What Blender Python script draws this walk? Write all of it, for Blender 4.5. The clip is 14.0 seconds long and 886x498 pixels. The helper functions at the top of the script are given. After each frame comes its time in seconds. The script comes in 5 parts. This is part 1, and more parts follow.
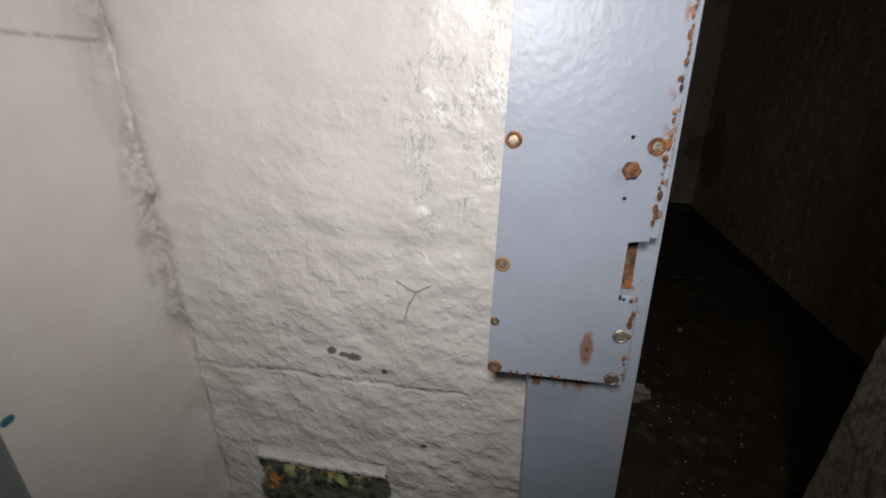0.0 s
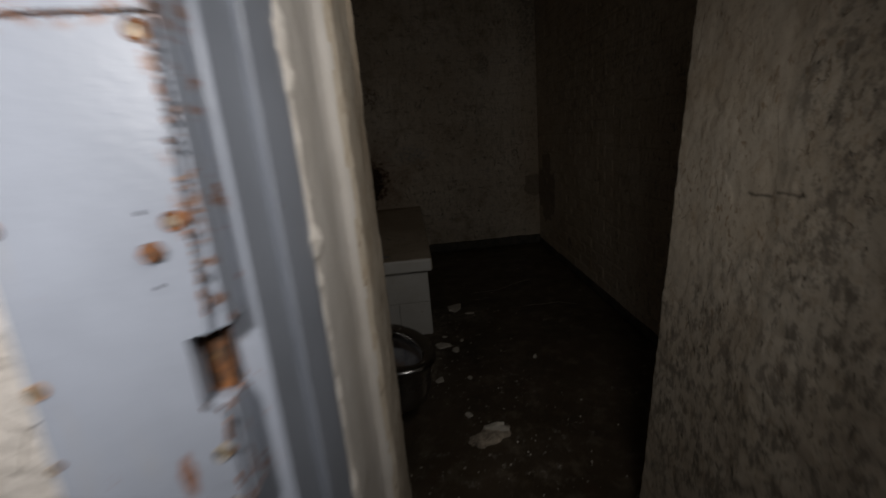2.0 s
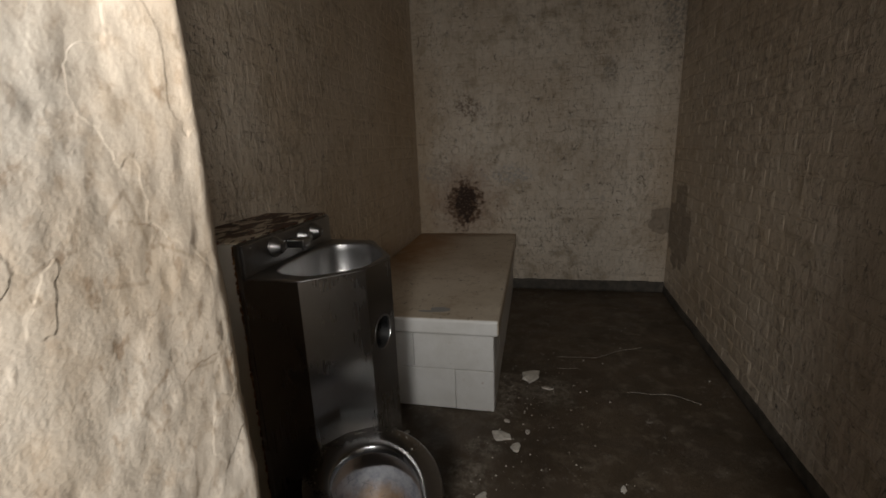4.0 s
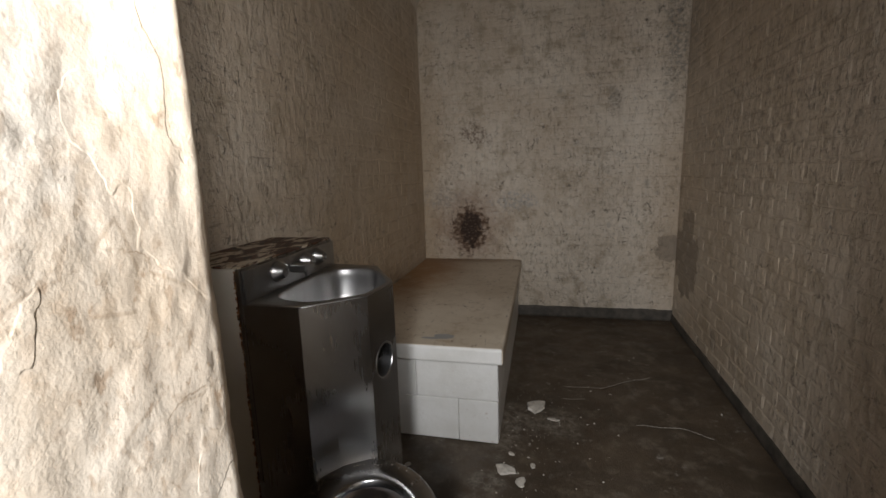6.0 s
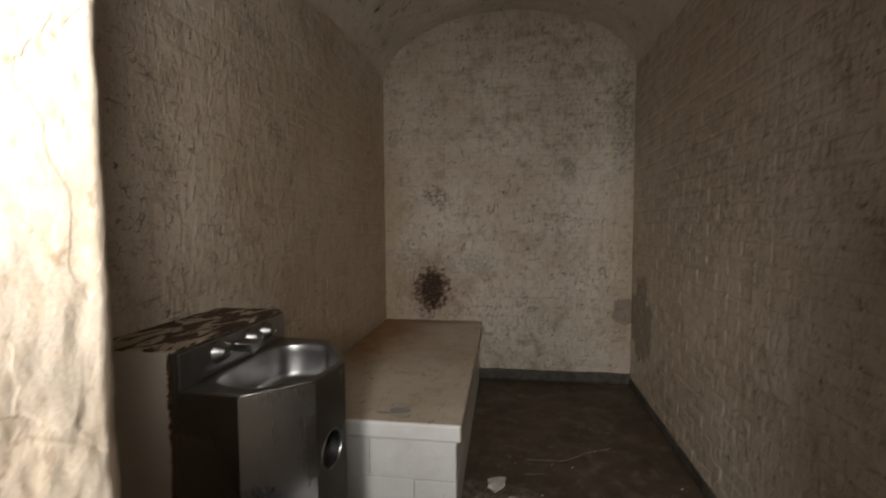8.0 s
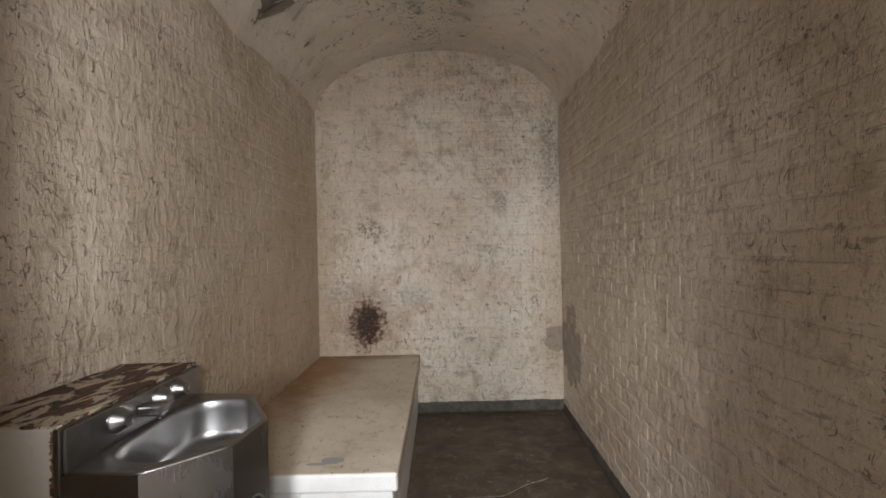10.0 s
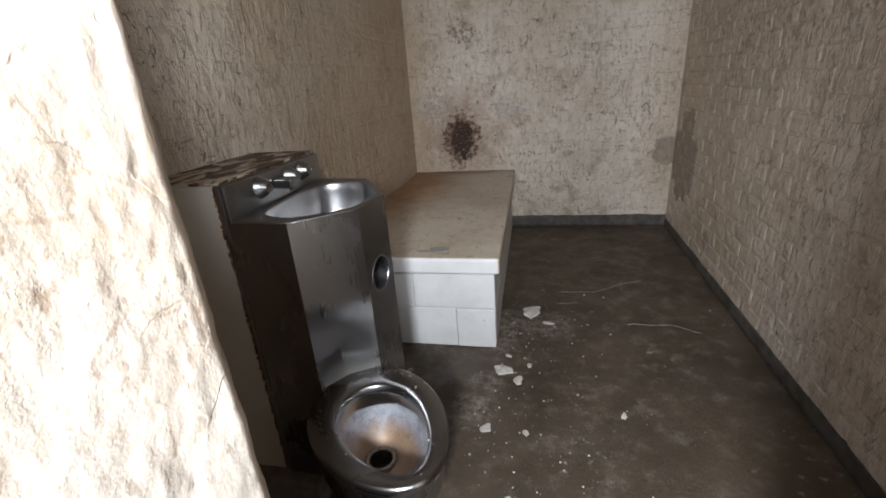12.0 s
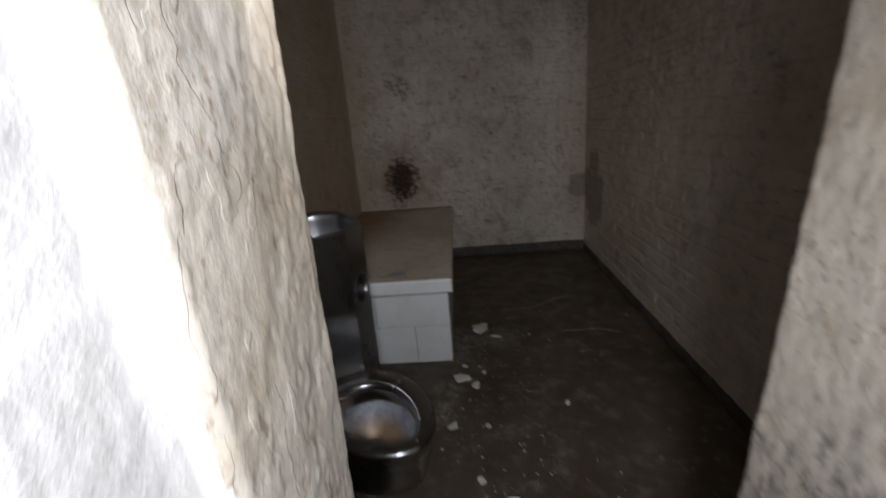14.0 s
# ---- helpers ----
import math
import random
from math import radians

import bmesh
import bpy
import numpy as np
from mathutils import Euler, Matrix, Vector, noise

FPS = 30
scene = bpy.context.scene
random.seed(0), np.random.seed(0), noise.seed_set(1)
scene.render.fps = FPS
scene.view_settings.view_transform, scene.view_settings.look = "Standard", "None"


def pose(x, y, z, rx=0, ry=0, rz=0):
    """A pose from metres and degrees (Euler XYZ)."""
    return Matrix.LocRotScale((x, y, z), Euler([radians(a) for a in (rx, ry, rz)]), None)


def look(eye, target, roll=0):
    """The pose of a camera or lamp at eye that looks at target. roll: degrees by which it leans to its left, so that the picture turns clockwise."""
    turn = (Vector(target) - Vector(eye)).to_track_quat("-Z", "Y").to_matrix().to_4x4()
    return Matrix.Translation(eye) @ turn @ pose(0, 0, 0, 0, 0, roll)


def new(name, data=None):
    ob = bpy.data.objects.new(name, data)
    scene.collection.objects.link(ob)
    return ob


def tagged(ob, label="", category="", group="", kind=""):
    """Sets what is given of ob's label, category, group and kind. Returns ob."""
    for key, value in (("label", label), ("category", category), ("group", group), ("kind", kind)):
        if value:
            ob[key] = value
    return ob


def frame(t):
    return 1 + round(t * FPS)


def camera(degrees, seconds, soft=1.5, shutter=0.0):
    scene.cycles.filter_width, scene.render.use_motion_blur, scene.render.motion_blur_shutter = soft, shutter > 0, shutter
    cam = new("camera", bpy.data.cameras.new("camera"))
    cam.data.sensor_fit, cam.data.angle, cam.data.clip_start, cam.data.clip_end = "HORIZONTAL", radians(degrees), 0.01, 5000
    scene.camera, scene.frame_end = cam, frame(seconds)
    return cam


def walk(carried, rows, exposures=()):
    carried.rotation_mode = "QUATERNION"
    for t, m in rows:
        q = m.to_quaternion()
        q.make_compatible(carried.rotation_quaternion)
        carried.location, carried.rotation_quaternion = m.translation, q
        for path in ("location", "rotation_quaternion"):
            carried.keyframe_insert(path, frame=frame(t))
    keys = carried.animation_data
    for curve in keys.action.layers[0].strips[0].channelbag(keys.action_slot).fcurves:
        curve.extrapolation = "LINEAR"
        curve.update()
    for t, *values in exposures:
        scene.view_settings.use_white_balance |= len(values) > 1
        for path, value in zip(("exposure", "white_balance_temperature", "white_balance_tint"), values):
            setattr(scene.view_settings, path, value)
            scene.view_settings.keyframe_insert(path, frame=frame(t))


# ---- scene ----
cam = camera(92.1, 14.0, soft=1.6, shutter=0.5)
PATH = [
    (0, (0.068, -0.057, 1.303), (-0.315, 1.77, 0.585), -0.8),
    (0.5, (0.055, -0.143, 1.316), (-0.288, 1.749, 0.766), -2.8),
    (1, (0.094, -0.208, 1.324), (-0.199, 1.706, 0.826), -2.8),
    (1.5, (0.176, -0.213, 1.294), (0.099, 1.704, 0.731), -2.8),
    (2, (0.319, 0.032, 1.294), (0.438, 1.961, 0.780), -4.9),
    (2.5, (0.403, 0.246, 1.288), (0.586, 2.163, 0.749), -3.2),
    (3, (0.463, 0.396, 1.29), (0.457, 2.344, 0.836), -4.7),
    (3.5, (0.517, 0.586, 1.37), (0.165, 2.496, 0.893), -2.3),
    (4, (0.566, 0.659, 1.4), (0.151, 2.559, 0.932), -2.3),
    (4.2, (0.581, 0.662, 1.41), (0.189, 2.574, 0.978), -2.4),
    (6.3, (0.562, 0.675, 1.398), (0.097, 2.588, 1.044), -1.7),
    (6.5, (0.555, 0.675, 1.395), (0.074, 2.58, 1.023), -1.6),
    (7, (0.558, 0.673, 1.398), (0.061, 2.571, 1.009), -1.2),
    (7.5, (0.563, 0.695, 1.423), (0.124, 2.622, 1.118), -2.2),
    (8, (0.587, 0.711, 1.483), (0.311, 2.689, 1.366), -0.3),
    (8.5, (0.615, 0.711, 1.526), (0.514, 2.709, 1.536), 0.3),
    (8.7, (0.616, 0.72, 1.55), (0.587, 2.719, 1.61), 0.1),
    (10.8, (0.599, 0.729, 1.504), (0.604, 2.72, 1.32), -1.5),
    (11, (0.582, 0.731, 1.471), (0.502, 2.706, 1.168), -1.9),
    (11.5, (0.565, 0.714, 1.384), (0.261, 2.591, 0.764), -3.2),
    (12, (0.551, 0.724, 1.364), (0.147, 2.542, 0.635), -4.3),
    (12.5, (0.55, 0.704, 1.334), (0.128, 2.49, 0.539), -5.4),
    (13, (0.509, 0.567, 1.316), (0.339, 2.407, 0.552), -5.8),
    (13.5, (0.452, 0.323, 1.318), (0.596, 2.184, 0.6), -4.5),
    (14, (0.461, 0.412, 1.376), (0.377, 2.329, 0.811), -4.5),
]
# stops by which the clip's camera opens up as it comes into the dark cell
EXPOSURE = [(0, -4.85, 6400, 10), (0.5, -5.1, 6500, 10), (1, -5.65, 6600, 10), (1.5, -6.0, 6600, 10), (2, -4.8, 6600, 10), (2.5, -3.55, 6550, 10), (3, -3.15, 6900, 10), (3.5, -2.35, 6250, 10), (4, -1.95, 6350, 10), (4.2, -1.9, 6350, 10),
            (6.3, -1.0, 6000, 10), (7, -1.15, 6000, 10), (7.5, -1.4, 5950, 10), (8, -1.15, 6350, 10), (8.7, -0.3, 6000, 10), (10.8, 0.1, 5850, 10), (11.5, -0.1, 5700, 10), (12.5, -0.5, 5500, 10), (13, -1.15, 5550, 10), (13.5, -1.85, 5600, 10), (14, -2.1, 5600, 10)]
walk(cam, [(t, look(eye, target, roll)) for t, eye, target, roll in PATH], EXPOSURE)

# ---- light: the place itself is dark; fixed unseen lamps in the corridor and in the doorway stand in for the one light carried along
world = bpy.data.worlds.new("world")
scene.world = world
world.use_nodes = True
world.node_tree.nodes["Background"].inputs["Color"].default_value = (0.5, 0.48, 0.46, 1)
world.node_tree.nodes["Background"].inputs["Strength"].default_value = 0.0


def standin_lamp(eye, target, watts, cone, blend, radius, colour):
    data = bpy.data.lights.new("standin_lamp", "SPOT")
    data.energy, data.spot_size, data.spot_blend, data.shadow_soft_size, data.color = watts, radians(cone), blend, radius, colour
    ob = new("standin_lamp", data)
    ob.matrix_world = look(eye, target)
    return tagged(ob, "fixed unseen lamp standing in for the bright light carried along", "lamp")


# added lamps hung in mid-air: corridor, approach to the doorway, inside the doorway
standin_lamp((0.05, -0.14, 1.44), (-0.12, 0.42, 1.28), 430, 112, 1.0, 0.04, (1.0, 0.97, 0.95))
standin_lamp((0.54, 0.06, 1.56), (0.40, 0.72, 1.20), 315, 112, 1.0, 0.10, (1.0, 0.97, 0.93))
standin_lamp((0.60, 0.630, 1.60), (0.06, 3.6, 2.08), 150, 104, 1.0, 0.06, (1.0, 0.955, 0.90))

# ---- the plan, in metres
X0, X1 = -0.548, 1.752            # cell side walls
Y0, Y1 = 1.065, 4.763             # cell front and back walls
SPRING, CROWN = 2.80, 3.42        # vault
FACE = 0.415                      # corridor face of the front wall
CX = (X0 + X1) / 2
SKEW = 0.037                      # the east wall closes in towards the front


def east(y):
    return X1 - SKEW * (Y1 - y)


# ---- materials
class Mat:
    """A node material with a principled shader and short ways to make nodes; coordinates are metres of the place."""

    def __init__(self, name, roughness=0.6, metallic=0.0, local=False):
        self.m = bpy.data.materials.new(name)
        self.m.use_nodes = True
        self.t = self.m.node_tree
        self.b = self.t.nodes["Principled BSDF"]
        self.b.inputs["Roughness"].default_value = roughness
        self.b.inputs["Metallic"].default_value = metallic
        if local:
            self.p = self.t.nodes.new("ShaderNodeTexCoord").outputs["Object"]
        else:
            self.p = self.t.nodes.new("ShaderNodeNewGeometry").outputs["Position"]

    def put(self, socket, value):
        if hasattr(value, "is_output"):
            self.t.links.new(value, socket)
        else:
            socket.default_value = value

    def node(self, kind, **inputs):
        n = self.t.nodes.new(kind)
        for k, v in inputs.items():
            self.put(n.inputs[k.replace("_", " ")], v)
        return n

    def at(self, scale=(1, 1, 1), shift=(0, 0, 0)):
        n = self.node("ShaderNodeMapping", Vector=self.p, Scale=scale, Location=shift)
        return n.outputs["Vector"]

    def noise(self, scale, detail=4.0, rough=0.55, stretch=(1, 1, 1), shift=(0, 0, 0), distort=0.0):
        n = self.node("ShaderNodeTexNoise", Vector=self.at(stretch, shift), Scale=scale, Detail=detail, Roughness=rough, Distortion=distort)
        return n.outputs["Fac"]

    def cells(self, scale, feature="F1", stretch=(1, 1, 1), shift=(0, 0, 0)):
        n = self.t.nodes.new("ShaderNodeTexVoronoi")
        n.feature = feature
        self.put(n.inputs["Vector"], self.at(stretch, shift))
        n.inputs["Scale"].default_value = scale
        return n.outputs["Distance"]

    def ramp(self, v, low, high, a=0.0, b=1.0):
        n = self.node("ShaderNodeMapRange", Value=v)
        n.interpolation_type = "SMOOTHSTEP"
        n.inputs["From Min"].default_value, n.inputs["From Max"].default_value = low, high
        n.inputs["To Min"].default_value, n.inputs["To Max"].default_value = a, b
        return n.outputs["Result"]

    def math(self, op, a, b=0.0, c=None):
        n = self.t.nodes.new("ShaderNodeMath")
        n.operation = op
        self.put(n.inputs[0], a)
        self.put(n.inputs[1], b)
        if c is not None:
            self.put(n.inputs[2], c)
        return n.outputs[0]

    def mix(self, f, a, b):
        n = self.t.nodes.new("ShaderNodeMix")
        n.data_type = "RGBA"
        self.put(n.inputs["Factor"], f)
        self.put(n.inputs[6], a if hasattr(a, "is_output") else (*a, 1))
        self.put(n.inputs[7], b if hasattr(b, "is_output") else (*b, 1))
        return n.outputs[2]

    def blob(self, centre, size, ragged=0.6, scale=9.0, soft=0.35):
        """1 within an uneven patch of those half sizes round centre, 0 outside."""
        v = self.node("ShaderNodeVectorMath", **{})
        v.operation = "SUBTRACT"
        self.put(v.inputs[0], self.p)
        v.inputs[1].default_value = centre
        d = self.t.nodes.new("ShaderNodeVectorMath")
        d.operation = "DIVIDE"
        self.put(d.inputs[0], v.outputs[0])
        d.inputs[1].default_value = size
        n = self.t.nodes.new("ShaderNodeVectorMath")
        n.operation = "LENGTH"
        self.put(n.inputs[0], d.outputs[0])
        r = self.math("MULTIPLY_ADD", self.math("SUBTRACT", self.noise(scale, 5.0, 0.65), 0.5), ragged * 2, n.outputs["Value"])
        return self.ramp(r, 1.0 + soft, 1.0 - soft)

    def hairlines(self, scale, width, shift=(0, 0, 0), stretch=(1, 1, 1)):
        """Wandering thin lines, as cracks in paint."""
        n = self.noise(scale, 3.0, 0.5, stretch, shift, 0.9)
        return self.ramp(self.math("ABSOLUTE", self.math("SUBTRACT", n, 0.5)), width, width * 0.25)

    def patch(self, low, high, ragged, scale):
        """1 within an upright uneven rectangle between two corners, 0 outside."""
        wobble = self.math("MULTIPLY", self.math("SUBTRACT", self.noise(scale, 5.0, 0.65), 0.5), ragged)
        s = self.t.nodes.new("ShaderNodeSeparateXYZ")
        self.put(s.inputs[0], self.p)
        f = 1.0
        for k in range(3):
            v = self.math("ADD", s.outputs[k], wobble)
            f = self.math("MULTIPLY", f, self.math("MULTIPLY", self.ramp(v, low[k] - 0.004, low[k] + 0.004), self.ramp(v, high[k] + 0.004, high[k] - 0.004)))
        return f

    def lines(self, segments, width, wobble=0.004, keep=(0, 1, 1), scale=45.0):
        """1 on short wavering lines between pairs of points on a wall, fading to 0 beyond width; keep: the axes along the wall."""
        keep = Vector(keep)
        shake = self.node("ShaderNodeTexNoise", Vector=self.p, Scale=scale, Detail=3.0)
        warp = self.t.nodes.new("ShaderNodeVectorMath")
        warp.operation = "MULTIPLY_ADD"
        self.put(warp.inputs[0], shake.outputs["Color"])
        warp.inputs[1].default_value = (wobble * 2,) * 3
        self.put(warp.inputs[2], self.p)
        flat = self.t.nodes.new("ShaderNodeVectorMath")
        flat.operation = "MULTIPLY"
        self.put(flat.inputs[0], warp.outputs[0])
        flat.inputs[1].default_value = keep
        mask = 0.0
        for a, b in segments:
            a, b = (Vector(a) + Vector((wobble,) * 3)) * keep, (Vector(b) + Vector((wobble,) * 3)) * keep
            u, length = (b - a).normalized(), (b - a).length
            rel = self.t.nodes.new("ShaderNodeVectorMath")
            rel.operation = "SUBTRACT"
            self.put(rel.inputs[0], flat.outputs[0])
            rel.inputs[1].default_value = a
            dot = self.t.nodes.new("ShaderNodeVectorMath")
            dot.operation = "DOT_PRODUCT"
            self.put(dot.inputs[0], rel.outputs[0])
            dot.inputs[1].default_value = u
            k = self.math("MINIMUM", self.math("MAXIMUM", dot.outputs["Value"], 0.0), length)
            foot = self.t.nodes.new("ShaderNodeVectorMath")
            foot.operation = "SCALE"
            foot.inputs[0].default_value = u
            self.put(foot.inputs["Scale"], k)
            off = self.t.nodes.new("ShaderNodeVectorMath")
            off.operation = "DISTANCE"
            self.put(off.inputs[0], rel.outputs[0])
            self.put(off.inputs[1], foot.outputs[0])
            mask = self.math("MAXIMUM", mask, self.ramp(off.outputs["Value"], width, width * 0.2))
        return mask

    def colour(self, c):
        self.put(self.b.inputs["Base Color"], c)

    def rough(self, v):
        self.put(self.b.inputs["Roughness"], v)

    def bump(self, height, distance, strength=1.0):
        n = self.t.nodes.new("ShaderNodeBump")
        n.inputs["Strength"].default_value, n.inputs["Distance"].default_value = strength, distance
        self.put(n.inputs["Height"], height)
        if self.b.inputs["Normal"].is_linked:
            self.t.links.new(self.b.inputs["Normal"].links[0].from_socket, n.inputs["Normal"])
        self.t.links.new(n.outputs["Normal"], self.b.inputs["Normal"])


def cell_paint():
    """Thick, dirty off-white paint over brick, with runs, mould specks, one burnt stain and bare patches near the far corner."""
    m = Mat("cell_paint", 0.55)
    big = m.noise(1.3, 3.0)
    mid = m.noise(6.0, 6.0, 0.65)
    c = m.mix(m.ramp(big, 0.35, 0.7), (0.62, 0.54, 0.435), (0.52, 0.43, 0.325))
    c = m.mix(m.ramp(mid, 0.49, 0.70, 0, 0.72), c, (0.33, 0.26, 0.175))
    runs = m.noise(5.0, 5.0, 0.6, (2.2, 2.2, 0.25))
    c = m.mix(m.ramp(runs, 0.56, 0.75, 0, 0.5), c, (0.36, 0.30, 0.22))
    lift = m.ramp(m.noise(11.0, 5.0, 0.7, shift=(3, 1, 2)), 0.60, 0.70, 0, 0.45)
    c = m.mix(lift, c, (0.27, 0.25, 0.22))
    c = m.mix(m.math("MULTIPLY", m.ramp(m.noise(21.0, 7.0, 0.78, (1, 1, 0.6), (2, 6, 1)), 0.50, 0.64, 0, 0.85), m.ramp(m.noise(1.9, 4.0, 0.6, shift=(4, 4, 8)), 0.42, 0.62, 0.12, 1.0)), c, (0.28, 0.235, 0.175))
    c = m.mix(m.ramp(m.noise(30.0, 5.0, 0.7, (1, 1, 1.6), (9, 1, 3)), 0.56, 0.66, 0, 0.35), c, (0.70, 0.66, 0.59))
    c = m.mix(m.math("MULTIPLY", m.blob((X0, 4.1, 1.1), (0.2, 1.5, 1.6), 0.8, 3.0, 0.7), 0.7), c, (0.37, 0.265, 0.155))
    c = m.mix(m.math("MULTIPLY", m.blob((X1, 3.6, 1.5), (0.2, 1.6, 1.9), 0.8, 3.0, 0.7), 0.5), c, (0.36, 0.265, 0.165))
    c = m.mix(m.math("MULTIPLY", m.ramp(m.noise(9.0, 5.0, 0.65, (1, 1, 5.5), (5, 2, 7)), 0.615, 0.66), 0.6), c, (0.19, 0.15, 0.11))
    c = m.mix(m.math("MULTIPLY", m.blob((X1 - 0.04, 3.45, 1.62), (0.2, 0.95, 0.42), 0.9, 5.0, 0.6), m.ramp(m.noise(40.0, 5.0, 0.7, (1, 1, 0.7)), 0.50, 0.60, 0.05, 0.75)), c, (0.17, 0.135, 0.10))
    region = m.ramp(m.noise(2.2, 2.0, shift=(7, 2, 5)), 0.42, 0.62)
    specks = m.math("MULTIPLY", m.ramp(m.noise(46.0, 4.0, 0.65, (1, 1, 0.7)), 0.615, 0.65), region)
    c = m.mix(m.math("MULTIPLY", specks, 0.85), c, (0.10, 0.08, 0.06))
    cracks = m.math("MULTIPLY", m.hairlines(11.0, 0.014, (3, 3, 3), (1, 1, 0.6)), m.ramp(m.noise(14.0, 4.0, 0.6, shift=(1, 9, 4)), 0.53, 0.60))
    c = m.mix(m.math("MULTIPLY", cracks, 0.8), c, (0.12, 0.10, 0.08))
    crazing = m.math("MULTIPLY", m.ramp(m.cells(44.0, "DISTANCE_TO_EDGE", (1, 1, 0.8)), 0.05, 0.015), m.math("MULTIPLY", m.ramp(m.noise(17.0, 4.0, 0.6, shift=(2, 5, 1)), 0.52, 0.58), m.ramp(m.noise(1.7, 3.0, shift=(1, 6, 2)), 0.46, 0.58)))
    c = m.mix(m.math("MULTIPLY", crazing, 0.35), c, (0.13, 0.105, 0.08))
    c = m.mix(m.math("MULTIPLY", m.blob((-0.10, Y1, 0.88), (0.30, 0.3, 0.36), 0.9, 9.0, 0.7), 0.6), c, (0.27, 0.17, 0.105))
    dark = m.blob((-0.10, Y1, 0.85), (0.17, 0.3, 0.22), 1.3, 20.0, 0.22)
    c = m.mix(m.math("MULTIPLY", dark, m.ramp(m.noise(26.0, 7.0, 0.75, (1, 1, 1.5)), 0.40, 0.53, 0.25, 0.92)), c, (0.085, 0.045, 0.024))
    core = m.blob((-0.09, Y1, 0.85), (0.09, 0.3, 0.16), 1.3, 22.0, 0.12)
    c = m.mix(m.math("MULTIPLY", core, m.ramp(m.noise(38.0, 6.0, 0.75, (1, 1, 1.4), (3, 0, 1)), 0.36, 0.50, 0.35, 0.95)), c, (0.034, 0.018, 0.011))
    for centre, size, tone in (((-0.06, Y1, 1.75), (0.11, 0.3, 0.10), (0.13, 0.08, 0.05)), ((0.08, Y1, 1.69), (0.05, 0.3, 0.05), (0.22, 0.17, 0.13)),
                               ((1.20, Y1, 1.98), (0.06, 0.3, 0.09), (0.24, 0.215, 0.18)), ((1.66, Y1, 2.45), (0.10, 0.5, 0.45), (0.22, 0.20, 0.17)),
                               ((-0.35, Y1, 1.15), (0.18, 0.3, 0.10), (0.30, 0.26, 0.21)), ((0.35, Y1, 1.12), (0.20, 0.3, 0.08), (0.36, 0.34, 0.31))):
        c = m.mix(m.math("MULTIPLY", m.blob(centre, size, 1.2, 18.0, 0.45), m.ramp(m.noise(34.0, 6.0, 0.75), 0.46, 0.57, 0.05, 0.85)), c, tone)
    bare = m.math("MAXIMUM", m.patch((X1 - 0.3, 4.17, 0.43), (X1 + 0.3, 4.72, 0.84), 0.22, 7.0), m.patch((X1 - 0.3, 4.30, 0.34), (X1 + 0.3, 4.60, 1.03), 0.20, 9.0))
    bare2 = m.patch((1.595, Y1 - 0.1, 0.56), (1.80, Y1 + 0.1, 0.775), 0.16, 9.0)
    bare3 = m.blob((X1, 3.72, 0.23), (0.3, 0.05, 0.07), 0.3, 9.0, 0.1)
    bare = m.math("MAXIMUM", m.math("MAXIMUM", bare, bare2), bare3)
    c = m.mix(bare, c, m.mix(m.noise(14.0, 6.0, 0.7), (0.23, 0.185, 0.135), (0.35, 0.285, 0.21)))
    m.colour(c)
    m.rough(m.math("MAXIMUM", m.ramp(mid, 0.3, 0.7, 0.36, 0.56), m.math("MULTIPLY", m.math("MAXIMUM", dark, bare), 0.85)))
    m.bump(m.noise(7.0, 4.0, 0.5), 0.03, 0.5)
    m.bump(m.noise(24.0, 5.0, 0.62, (1, 1, 0.55)), 0.016, 0.8)
    m.bump(m.ramp(m.noise(40.0, 4.0, 0.55, (1, 1, 0.45), (5, 9, 2)), 0.52, 0.66), 0.006, 0.7)
    m.bump(m.ramp(m.noise(18.0, 5.0, 0.6, (1, 1, 0.7), (1, 4, 6), 0.5), 0.57, 0.59), 0.0018, -0.9)
    m.bump(m.math("ADD", m.noise(110.0, 3.0, 0.6), m.math("MULTIPLY", cracks, -1.2)), 0.0022, 0.8)
    m.bump(bare, 0.003, -0.9)
    return m.m


